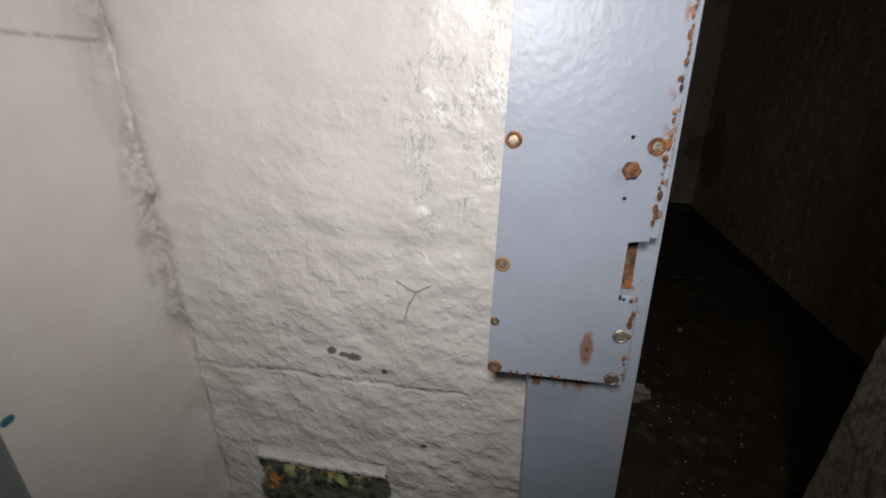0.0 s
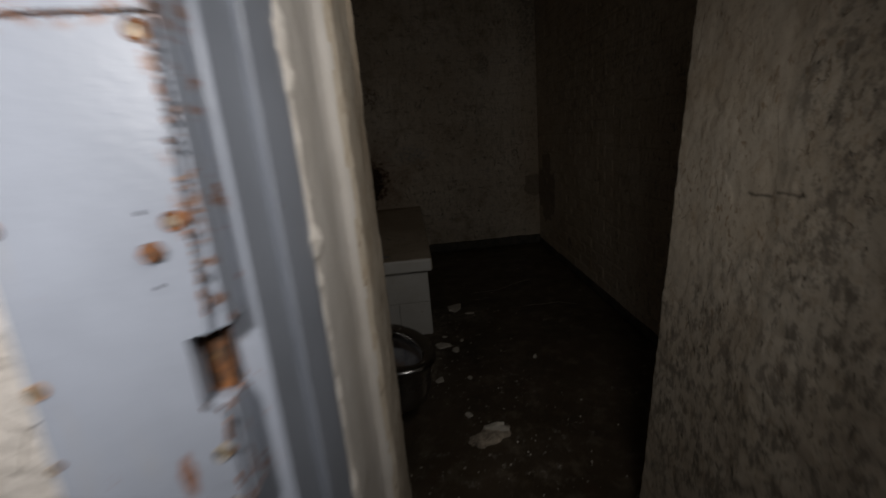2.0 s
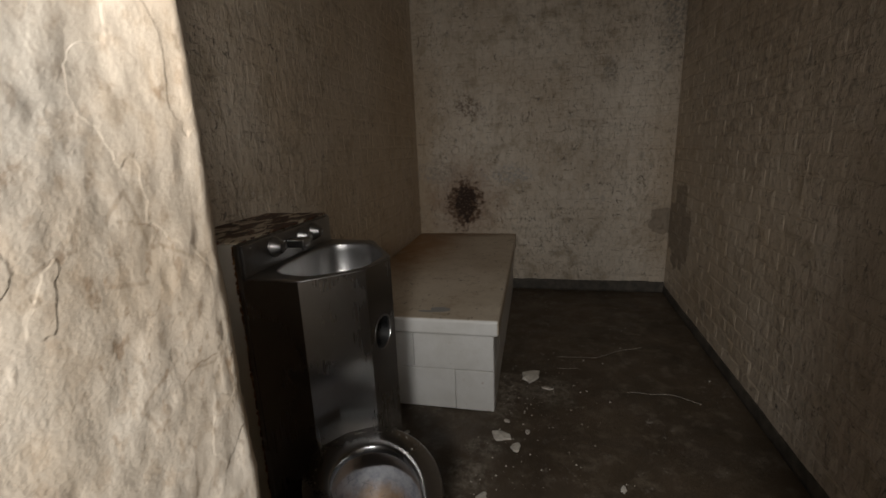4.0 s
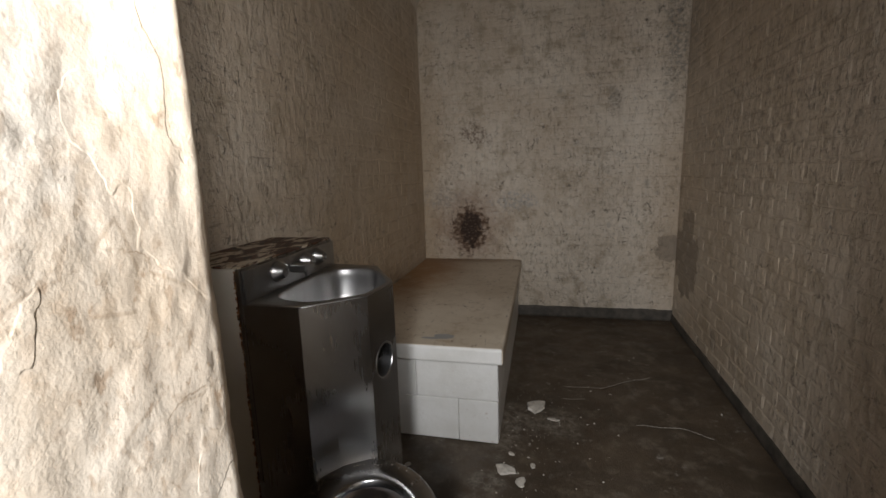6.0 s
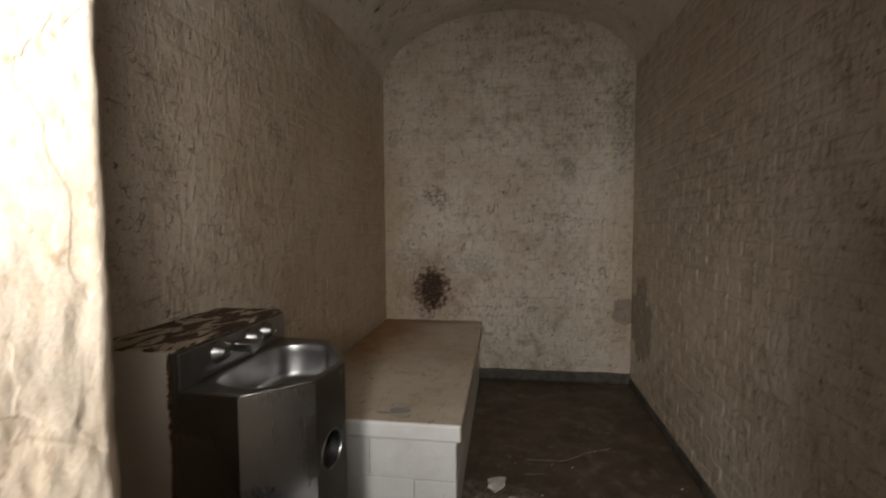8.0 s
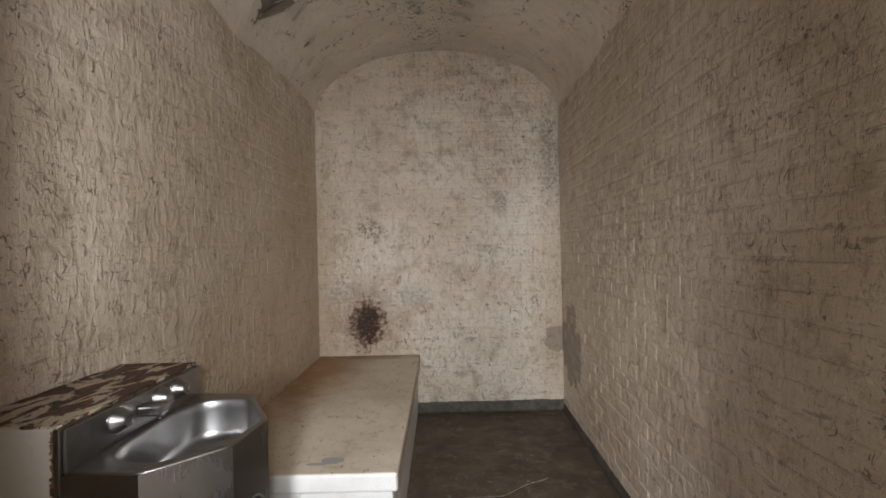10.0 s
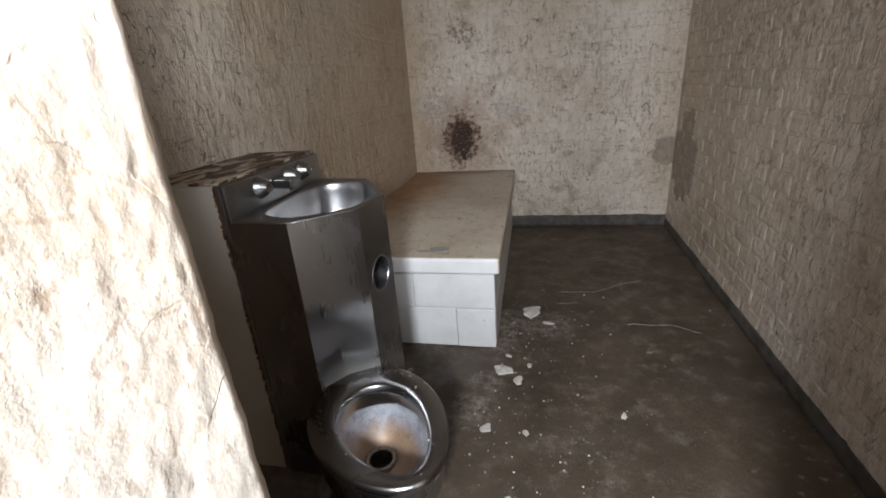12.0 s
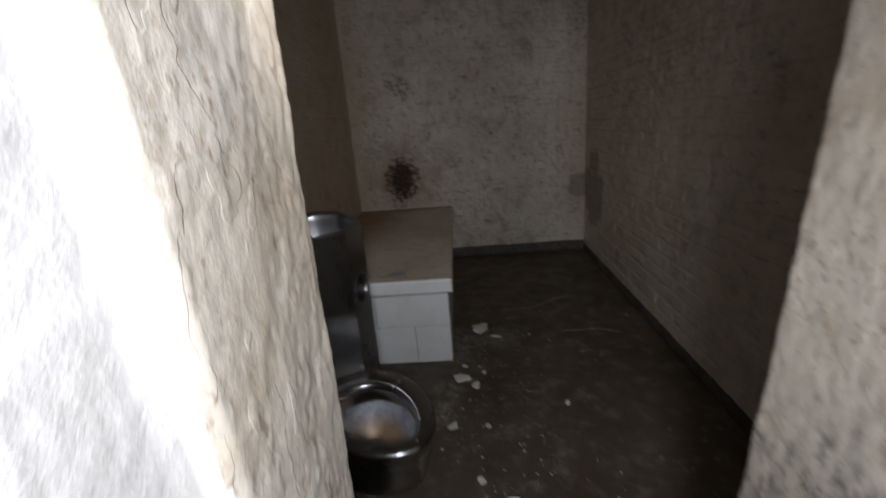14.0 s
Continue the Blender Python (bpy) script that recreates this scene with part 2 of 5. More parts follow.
def vault_paint():
    """Peeling distemper on the vault: brownish, with bare dark patches and hairline breaks."""
    m = Mat("vault_paint", 0.75)
    c = m.mix(m.ramp(m.noise(1.6, 4.0), 0.35, 0.7), (0.60, 0.535, 0.44), (0.50, 0.435, 0.345))
    c = m.mix(m.ramp(m.noise(9.0, 5.0, 0.65), 0.55, 0.75, 0, 0.5), c, (0.27, 0.215, 0.15))
    pits = m.math("MULTIPLY", m.blob((0.58, 4.15, CROWN), (0.26, 0.55, 0.5), 0.6, 6.0, 0.4), m.ramp(m.noise(42.0, 4.0, 0.6), 0.58, 0.62))
    c = m.mix(m.math("MULTIPLY", pits, 0.85), c, (0.10, 0.08, 0.06))
    for centre, size in (((-0.34, 3.36, 3.15), (0.16, 0.07, 0.4)), ((0.30, 3.62, 3.4), (0.045, 0.028, 0.3)), ((0.50, 3.75, 3.4), (0.06, 0.02, 0.3)), ((0.72, 3.70, 3.4), (0.075, 0.018, 0.3)), ((-0.36, 4.0, 3.1), (0.045, 0.014, 0.3))):
        c = m.mix(m.math("MULTIPLY", m.blob(centre, size, 1.0, 16.0, 0.04), 0.85), c, (0.11, 0.085, 0.06))
    c = m.mix(m.math("MULTIPLY", m.hairlines(6.0, 0.010), m.ramp(m.noise(4.0, 3.0, shift=(3, 3, 1)), 0.50, 0.58)), c, (0.10, 0.08, 0.06))
    m.colour(c)
    m.bump(m.noise(8.0, 5.0, 0.6), 0.03, 0.5)
    m.bump(m.noise(60.0, 4.0, 0.6), 0.004, 0.7)
    return m.m


def corridor_paint():
    """Cream gloss paint, many coats thick, over rough plaster, with chips, hair cracks and a torn patch low down."""
    m = Mat("corridor_paint", 0.5)
    mid = m.noise(5.0, 5.0, 0.6)
    c = m.mix(m.ramp(mid, 0.35, 0.7), (0.72, 0.68, 0.64), (0.645, 0.60, 0.55))
    c = m.mix(m.ramp(m.noise(2.1, 4.0, 0.6, shift=(2, 2, 2)), 0.55, 0.8, 0, 0.4), c, (0.53, 0.47, 0.385))
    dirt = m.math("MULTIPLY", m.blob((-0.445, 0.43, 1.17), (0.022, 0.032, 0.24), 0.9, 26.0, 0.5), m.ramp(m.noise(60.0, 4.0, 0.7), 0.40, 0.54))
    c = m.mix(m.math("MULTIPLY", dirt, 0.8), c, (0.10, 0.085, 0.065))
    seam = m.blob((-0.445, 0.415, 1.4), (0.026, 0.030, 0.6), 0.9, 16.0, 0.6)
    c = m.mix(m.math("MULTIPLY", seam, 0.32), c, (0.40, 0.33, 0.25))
    scratch = m.math("MULTIPLY", m.hairlines(70.0, 0.03, (1, 1, 1), (1, 1, 0.6)),
                     m.math("MULTIPLY", m.ramp(m.noise(30.0, 3.0), 0.48, 0.56), m.blob((-0.01, FACE, 1.27), (0.085, 0.3, 0.14), 0.9, 12.0, 0.4)))
    c = m.mix(m.math("MULTIPLY", scratch, 0.45), c, (0.20, 0.20, 0.19))
    for centre, size in (((-0.195, FACE, 0.952), (0.007, 0.05, 0.006)), ((-0.163, FACE, 0.944), (0.012, 0.05, 0.006)), ((-0.178, FACE, 0.947), (0.006, 0.05, 0.004)), ((-0.118, FACE, 0.927), (0.005, 0.05, 0.005)),
                         ((-0.065, FACE, 0.80), (0.005, 0.05, 0.004))):
        c = m.mix(m.math("MULTIPLY", m.blob(centre, size, 0.5, 90.0, 0.3), 0.9), c, (0.09, 0.075, 0.06))
    fork = m.lines([((-0.093, 0.413, 1.069), (-0.067, 0.413, 1.055)), ((-0.067, 0.413, 1.055), (-0.078, 0.413, 1.034)), ((-0.078, 0.413, 1.034), (-0.084, 0.413, 1.016)), ((-0.067, 0.413, 1.055), (-0.047, 0.413, 1.066))], 0.0016, 0.003, (1, 0, 1))
    c = m.mix(m.math("MULTIPLY", m.math("MULTIPLY", fork, m.blob((-0.07, FACE, 1.04), (0.1, 0.06, 0.1), 0.0, 9.0, 0.1)), 0.75), c, (0.16, 0.13, 0.10))
    joint = m.patch((-0.5, 0.10, 1.3555), (-0.43, 0.415, 1.3585), 0.006, 14.0)
    c = m.mix(m.math("MULTIPLY", joint, m.ramp(m.noise(22.0, 3.0), 0.34, 0.44, 0.15, 0.8)), c, (0.13, 0.11, 0.085))
    c = m.mix(m.blob((-0.445, 0.192, 0.985), (0.05, 0.007, 0.005), 0.6, 90.0, 0.2), c, (0.02, 0.15, 0.19))
    torn = m.patch((-0.352, FACE - 0.1, 0.40), (-0.125, FACE + 0.1, 0.728), 0.035, 26.0)
    layers = m.mix(m.ramp(m.noise(34.0, 5.0, 0.7), 0.42, 0.52), (0.035, 0.05, 0.04), (0.13, 0.145, 0.10))
    layers = m.mix(m.math("MULTIPLY", m.ramp(m.noise(40.0, 4.0, 0.6, (1, 1, 0.6), (4, 0, 1)), 0.50, 0.60), m.blob((-0.24, FACE, 0.715), (0.16, 0.2, 0.028), 0.3, 20.0, 0.3)), layers, (0.52, 0.52, 0.22))
    layers = m.mix(m.ramp(m.noise(30.0, 3.0, 0.6, shift=(8, 1, 1)), 0.62, 0.66), layers, (0.62, 0.28, 0.05))
    c = m.mix(torn, c, layers)
    m.colour(c)
    m.rough(m.ramp(mid, 0.3, 0.7, 0.30, 0.5))
    ridge = m.patch((-0.43, FACE - 0.1, 0.899), (0.0, FACE + 0.1, 0.906), 0.045, 7.0)
    low = m.math("MULTIPLY", m.blob((-0.13, FACE, 0.70), (0.40, 0.12, 0.50), 0.5, 6.0, 0.35), m.patch((-0.425, 0.36, 0.0), (0.3, 0.46, 1.3), 0.02, 8.0))
    m.bump(m.noise(9.0, 4.0, 0.5), 0.012, 0.35)
    m.bump(m.math("MULTIPLY", m.math("ADD", m.noise(28.0, 4.0, 0.55, (1, 1, 1.25)), m.math("MULTIPLY", ridge, -0.35)), m.math("MULTIPLY_ADD", low, 0.4, 0.25)), 0.011, 0.7)
    m.bump(m.math("MULTIPLY", m.ramp(m.noise(44.0, 2.0, 0.5, (1, 1, 1.1)), 0.36, 0.68), m.math("MULTIPLY_ADD", low, 0.85, 0.12)), 0.0045, 0.45)
    m.bump(m.noise(170.0, 3.0, 0.6), 0.0012, 0.6)
    m.bump(torn, 0.006, -1.0)
    return m.m


def reveal_paint():
    """Lumpy, flaking whitewash on the thick wall of the doorway, tan and brown in the hollows, pitted and grimy on the far side."""
    m = Mat("reveal_paint", 0.7)
    c = m.mix(m.ramp(m.noise(4.0, 5.0, 0.65), 0.35, 0.7), (0.66, 0.588, 0.49), (0.57, 0.488, 0.385))
    c = m.mix(m.ramp(m.noise(16.0, 6.0, 0.72, (1, 1, 0.8)), 0.54, 0.74, 0, 0.35), c, (0.38, 0.30, 0.215))
    c = m.mix(m.ramp(m.noise(4.0, 5.0, 0.65, shift=(5, 5, 1)), 0.54, 0.72, 0, 0.4), c, (0.42, 0.31, 0.195))
    lips = (((0.975, 1.209), (0.944, 1.195), (0.928, 1.184), (0.944, 1.152)),
            ((0.985, 1.199), (1.002, 1.188), (1.017, 1.184), (1.036, 1.191)),
            ((0.998, 1.123), (0.972, 1.108), (0.966, 1.059)),
            ((0.967, 1.322), (0.982, 1.322), (1.012, 1.303)),
            ((0.866, 1.32), (0.884, 1.33), (0.904, 1.334)),
            ((0.918, 1.302), (0.939, 1.295), (0.961, 1.292)),
            ((0.919, 1.369), (0.909, 1.343)),
            ((0.93, 1.345), (0.953, 1.374), (0.961, 1.356), (0.969, 1.325)))
    lip_line = m.lines([((0.231, *a), (0.231, *b)) for run in lips for a, b in zip(run, run[1:])], 0.0032)
    lip_line = m.math("MULTIPLY", m.math("MULTIPLY", lip_line, m.blob((0.23, 0.9, 1.2), (0.06, 0.5, 0.5), 0.0, 9.0, 0.1)), m.ramp(m.noise(30.0, 3.0, 0.6, shift=(6, 1, 1)), 0.36, 0.54, 0.25, 1.0))
    c = m.mix(m.math("MULTIPLY", lip_line, 0.38), c, (0.22, 0.145, 0.085))
    plates = m.ramp(m.noise(8.0, 3.5, 0.5, (0.8, 1.2, 0.7), (2, 8, 3), 0.4), 0.530, 0.542)
    chips = m.ramp(m.noise(33.0, 5.0, 0.6, (1, 1, 0.7), (8, 2, 5), 0.4), 0.575, 0.595)
    rim = m.math("MULTIPLY", m.math("MULTIPLY", plates, m.math("SUBTRACT", 1.0, plates)), m.ramp(m.noise(15.0, 3.0, 0.5, shift=(1, 2, 9)), 0.54, 0.64, 0.0, 2.4))
    c = m.mix(rim, c, (0.20, 0.135, 0.08))
    c = m.mix(m.math("MULTIPLY", chips, 0.30), c, (0.40, 0.30, 0.20))
    c = m.mix(m.math("MULTIPLY", m.blob((0.23, 1.0, 1.38), (0.1, 0.07, 0.30), 0.8, 9.0, 0.6), 0.25), c, (0.44, 0.30, 0.165))
    loss = m.math("MAXIMUM", m.blob((0.225, 1.0, 1.145), (0.1, 0.038, 0.046), 0.6, 11.0, 0.05), m.blob((0.225, 0.95, 1.31), (0.1, 0.042, 0.044), 0.9, 10.0, 0.05))
    loss = m.math("MAXIMUM", loss, m.blob((0.225, 0.90, 0.86), (0.1, 0.05, 0.10), 0.8, 9.0, 0.05))
    lip = m.math("MULTIPLY", m.math("MULTIPLY", loss, m.math("SUBTRACT", 1.0, loss)), m.ramp(m.noise(19.0, 3.0, 0.5, shift=(2, 2, 7)), 0.44, 0.58, 0.0, 2.6))
    c = m.mix(lip, c, (0.27, 0.19, 0.12))
    c = m.mix(m.ramp(m.noise(38.0, 5.0, 0.65, shift=(1, 1, 4)), 0.55, 0.70, 0, 0.35), c, (0.42, 0.30, 0.19))
    c = m.mix(m.math("MULTIPLY", m.ramp(m.noise(70.0, 4.0, 0.6, (1, 1, 0.6), (2, 4, 1)), 0.56, 0.66), m.ramp(m.noise(5.0, 3.0, shift=(4, 0, 2)), 0.46, 0.60, 0.1, 0.7)), c, (0.30, 0.20, 0.12))
    pits = m.ramp(m.noise(58.0, 4.0, 0.6, (1, 1, 0.55), (6, 6, 6)), 0.615, 0.68)
    c = m.mix(m.math("MULTIPLY", pits, 0.42), c, (0.22, 0.15, 0.09))
    split = m.math("MAXIMUM", m.patch((0.90, 0.70, 1.141), (1.10, 0.76, 1.1450), 0.018, 30.0), m.patch((0.90, 0.77, 1.132), (1.10, 0.83, 1.136), 0.018, 30.0))
    c = m.mix(m.math("MULTIPLY", split, 0.9), c, (0.04, 0.03, 0.025))
    near = m.blob((0.99, 0.62, 0.95), (0.10, 0.13, 0.75), 0.6, 8.0, 0.4)
    foot = m.blob((0.97, 0.80, 0.55), (0.10, 0.40, 0.40), 0.6, 7.0, 0.4)
    dirty = m.math("MAXIMUM", near, foot)
    grime = m.math("MULTIPLY", dirty, m.ramp(m.noise(42.0, 6.0, 0.75, (1, 1, 0.6)), 0.46, 0.60))
    c = m.mix(m.math("MULTIPLY", grime, 0.75), c, (0.11, 0.095, 0.08))
    c = m.mix(m.math("MULTIPLY", dirty, 0.30), c, (0.24, 0.205, 0.165))
    m.colour(c)
    m.bump(m.noise(11.0, 4.0, 0.5, (1, 1, 0.7)), 0.014, 0.22)
    m.bump(m.math("SUBTRACT", m.noise(34.0, 3.0, 0.5, (1, 1, 0.75)), m.math("MULTIPLY", pits, 0.12)), 0.007, 0.16)
    m.bump(m.noise(80.0, 3.0, 0.55, (1, 1, 0.6), (3, 3, 3)), 0.004, 0.22)
    m.bump(lip_line, 0.0025, -0.9)
    m.bump(plates, 0.0009, 0.6)
    m.bump(chips, 0.0007, -0.7)
    m.bump(m.noise(260.0, 3.0, 0.6), 0.0009, 0.6)
    m.bump(m.math("MULTIPLY", loss, m.ramp(m.noise(14.0, 3.0, 0.5, shift=(5, 2, 1)), 0.40, 0.55, 0.3, 1.0)), 0.0035, -0.9)
    m.bump(m.math("MULTIPLY", m.math("MULTIPLY", pits, dirty), -1.0), 0.004, 0.8)
    m.bump(m.math("ADD", split, m.math("MULTIPLY", grime, 0.6)), 0.006, -0.9)
    return m.m


def floor_concrete():
    m = Mat("floor_concrete", 0.6)
    c = m.mix(m.ramp(m.noise(1.8, 5.0, 0.6), 0.32, 0.7), (0.088, 0.063, 0.040), (0.050, 0.036, 0.022))
    c = m.mix(m.ramp(m.noise(9.0, 6.0, 0.7), 0.48, 0.70, 0, 0.75), c, (0.155, 0.125, 0.09))
    c = m.mix(m.ramp(m.noise(3.2, 4.0, 0.6, shift=(3, 8, 0)), 0.60, 0.75, 0, 0.6), c, (0.075, 0.042, 0.024))
    dust = m.math("MULTIPLY", m.ramp(m.noise(17.0, 6.0, 0.75, shift=(1, 3, 0)), 0.56, 0.70), m.ramp(m.noise(2.6, 3.0, shift=(6, 1, 0)), 0.45, 0.62))
    c = m.mix(m.math("MULTIPLY", dust, 0.75), c, (0.36, 0.335, 0.29))
    c = m.mix(m.ramp(m.noise(95.0, 3.0, 0.6, shift=(2, 2, 0)), 0.70, 0.76, 0, 0.7), c, (0.45, 0.41, 0.35))
    for centre, size in (((0.66, 2.93, 0), (0.13, 0.13, 0.1)), ((0.40, 2.85, 0), (0.10, 0.22, 0.1)), ((0.30, 2.22, 0), (0.09, 0.09, 0.1)), ((0.34, 2.40, 0), (0.08, 0.06, 0.1)), ((-0.12, 1.45, 0), (0.22, 0.14, 0.1))):
        c = m.mix(m.math("MULTIPLY", m.math("MULTIPLY", m.blob(centre, size, 0.9, 14.0, 0.5), m.ramp(m.noise(23.0, 9.0, 0.8, shift=(5, 3, 0)), 0.42, 0.62)), 0.45), c, (0.40, 0.36, 0.30))
    m.colour(c)
    m.rough(m.ramp(m.noise(5.0, 4.0, 0.6), 0.3, 0.7, 0.42, 0.75))
    m.bump(m.noise(6.0, 4.0, 0.6), 0.012, 0.4)
    m.bump(m.noise(70.0, 5.0, 0.7), 0.004, 0.8)
    return m.m


def grey_steel_paint(name, base=(0.305, 0.335, 0.40), rust=0.60):
    """Blue-grey enamel on steel with rust specks."""
    m = Mat(name, 0.42)
    c = m.mix(m.ramp(m.noise(7.0, 4.0), 0.35, 0.7), base, tuple(v * 0.86 for v in base))
    spots = m.math("MULTIPLY", m.ramp(m.noise(75.0, 4.0, 0.65), 0.66, 0.72), m.ramp(m.noise(8.0, 3.0, shift=(2, 2, 2)), rust - 0.05, rust + 0.05))
    c = m.mix(spots, c, (0.22, 0.085, 0.025))
    c = m.mix(m.ramp(m.noise(20.0, 4.0, 0.6, (1, 1, 0.2)), 0.60, 0.78, 0, 0.35), c, (0.36, 0.30, 0.19))
    streak = m.math("MULTIPLY", m.patch((0.075, 0.2, 0.985), (0.175, 0.5, 1.024), 0.03, 40.0), m.ramp(m.noise(70.0, 3.0, 0.6, (1, 1, 0.12)), 0.50, 0.60))
    edge = m.math("MULTIPLY", m.patch((0.168, 0.2, 1.02), (0.184, 0.5, 1.45), 0.010, 30.0), m.ramp(m.noise(55.0, 4.0, 0.7), 0.54, 0.62))
    edge = m.math("MAXIMUM", edge, m.math("MULTIPLY", m.patch((0.04, 0.2, 1.372), (0.185, 0.5, 1.388), 0.008, 40.0), m.ramp(m.noise(50.0, 4.0, 0.7, shift=(4, 1, 1)), 0.52, 0.60)))
    c = m.mix(m.math("MULTIPLY", m.math("MAXIMUM", streak, edge), 0.85), c, m.mix(m.noise(60.0, 3.0), (0.10, 0.04, 0.018), (0.34, 0.15, 0.05)))
    c = m.mix(m.math("MULTIPLY", m.blob((0.131, 0.316, 1.062), (0.006, 0.1, 0.018), 0.6, 60.0, 0.3), 0.8), c, (0.20, 0.08, 0.03))
    m.colour(c)
    m.bump(m.noise(120.0, 3.0), 0.0012, 0.5)
    m.bump(m.noise(14.0, 3.0), 0.006, 0.25)
    return m.m


def rust_metal():
    m = Mat("rusty_steel", 0.8)
    c = m.mix(m.ramp(m.noise(60.0, 5.0, 0.7), 0.38, 0.6), (0.05, 0.028, 0.018), (0.27, 0.105, 0.032))
    m.colour(m.mix(m.ramp(m.noise(30.0, 3.0, shift=(4, 4, 4)), 0.55, 0.7), c, (0.36, 0.21, 0.09)))
    m.bump(m.noise(130.0, 5.0, 0.7), 0.003, 0.9)
    return m.m


def stainless(name="stainless_steel", dirt=0.45, soft=0.0):
    m = Mat(name, 0.3, 1.0)
    c = m.mix(m.noise(5.0, 4.0, 0.6), (0.37, 0.365, 0.36), (0.29, 0.285, 0.28))
    smear = m.ramp(m.noise(6.0, 7.0, 0.72, (1, 1, 0.45), (1, 5, 2)), 0.42, 0.75, 0, dirt)
    c = m.mix(smear, c, (0.20, 0.18, 0.155))
    drops = m.ramp(m.noise(130.0, 3.0, 0.6), 0.69, 0.73, 0, 0.6)
    m.colour(m.mix(drops, c, (0.62, 0.60, 0.56)))
    grain = m.noise(160.0, 2.0, 0.5, (1, 1, 0.06))
    m.rough(m.math("ADD", m.ramp(m.noise(4.0, 3.0, 0.5), 0.3, 0.7, 0.22 + soft, 0.30 + soft), m.math("MULTIPLY", grain, 0.05)))
    m.bump(grain, 0.0006, 0.25)
    m.bump(m.noise(3.0, 1.0), 0.02, 0.10)
    return m.m


def bowl_steel():
    """The inside of the bowl: limescale, with a brown ring round the drain."""
    m = Mat("scaled_bowl_steel", 0.45, 0.55)
    c = m.mix(m.ramp(m.noise(24.0, 6.0, 0.7), 0.4, 0.65), (0.42, 0.42, 0.44), (0.26, 0.27, 0.30))
    ring = m.blob((0.125, 1.63, 0.32), (0.12, 0.12, 0.075), 0.5, 22.0, 0.4)
    c = m.mix(m.math("MULTIPLY", ring, 0.8), c, (0.30, 0.17, 0.065))
    lines = m.math("MULTIPLY", m.ramp(m.cells(26.0, "DISTANCE_TO_EDGE", (1, 1, 2.2)), 0.045, 0.012), m.ramp(m.noise(18.0, 3.0), 0.50, 0.6))
    c = m.mix(m.math("MULTIPLY", lines, 0.7), c, (0.12, 0.12, 0.13))
    z = m.node("ShaderNodeSeparateXYZ", Vector=m.p).outputs["Z"]
    bare = m.ramp(m.math("MULTIPLY_ADD", m.noise(13.0, 5.0, 0.6), 0.03, z), 0.436, 0.446)
    m.colour(m.mix(bare, c, (0.30, 0.295, 0.29)))
    m.put(m.b.inputs["Metallic"], m.math("MULTIPLY_ADD", bare, 0.65, 0.35))
    m.rough(m.math("MULTIPLY_ADD", bare, -0.22, 0.5))
    m.bump(m.noise(60.0, 5.0, 0.7), 0.002, 0.4)
    return m.m


def flaked_paint():
    """Cream paint flaking off rusted steel in long scabs."""
    m = Mat("flaked_cream_paint", 0.6)
    f = m.ramp(m.noise(11.0, 8.0, 0.68, (1.3, 0.6, 1), (0.4, 0.2, 0), 0.8), 0.505, 0.515)
    rust = m.mix(m.ramp(m.noise(50.0, 6.0, 0.75), 0.40, 0.66), (0.026, 0.016, 0.012), (0.13, 0.048, 0.020))
    m.colour(m.mix(f, rust, m.mix(m.noise(24.0, 6.0, 0.7), (0.60, 0.52, 0.40), (0.42, 0.33, 0.22))))
    m.bump(f, 0.003, 0.9)
    m.bump(m.noise(70.0, 5.0, 0.7), 0.003, 0.5)
    return m.m


def cabinet_paint():
    m = Mat("cabinet_cream_paint", 0.5)
    c = m.mix(m.noise(6.0, 5.0, 0.6), (0.60, 0.55, 0.47), (0.48, 0.43, 0.355))
    edge = m.math("MULTIPLY", m.blob((-0.272, 1.708, 0.6), (0.018, 0.05, 0.75), 0.8, 30.0, 0.4), m.ramp(m.noise(75.0, 4.0, 0.7), 0.42, 0.55))
    m.colour(m.mix(m.math("MULTIPLY", edge, 0.9), c, (0.15, 0.07, 0.03)))
    m.bump(m.noise(40.0, 4.0, 0.6), 0.004, 0.5)
    return m.m


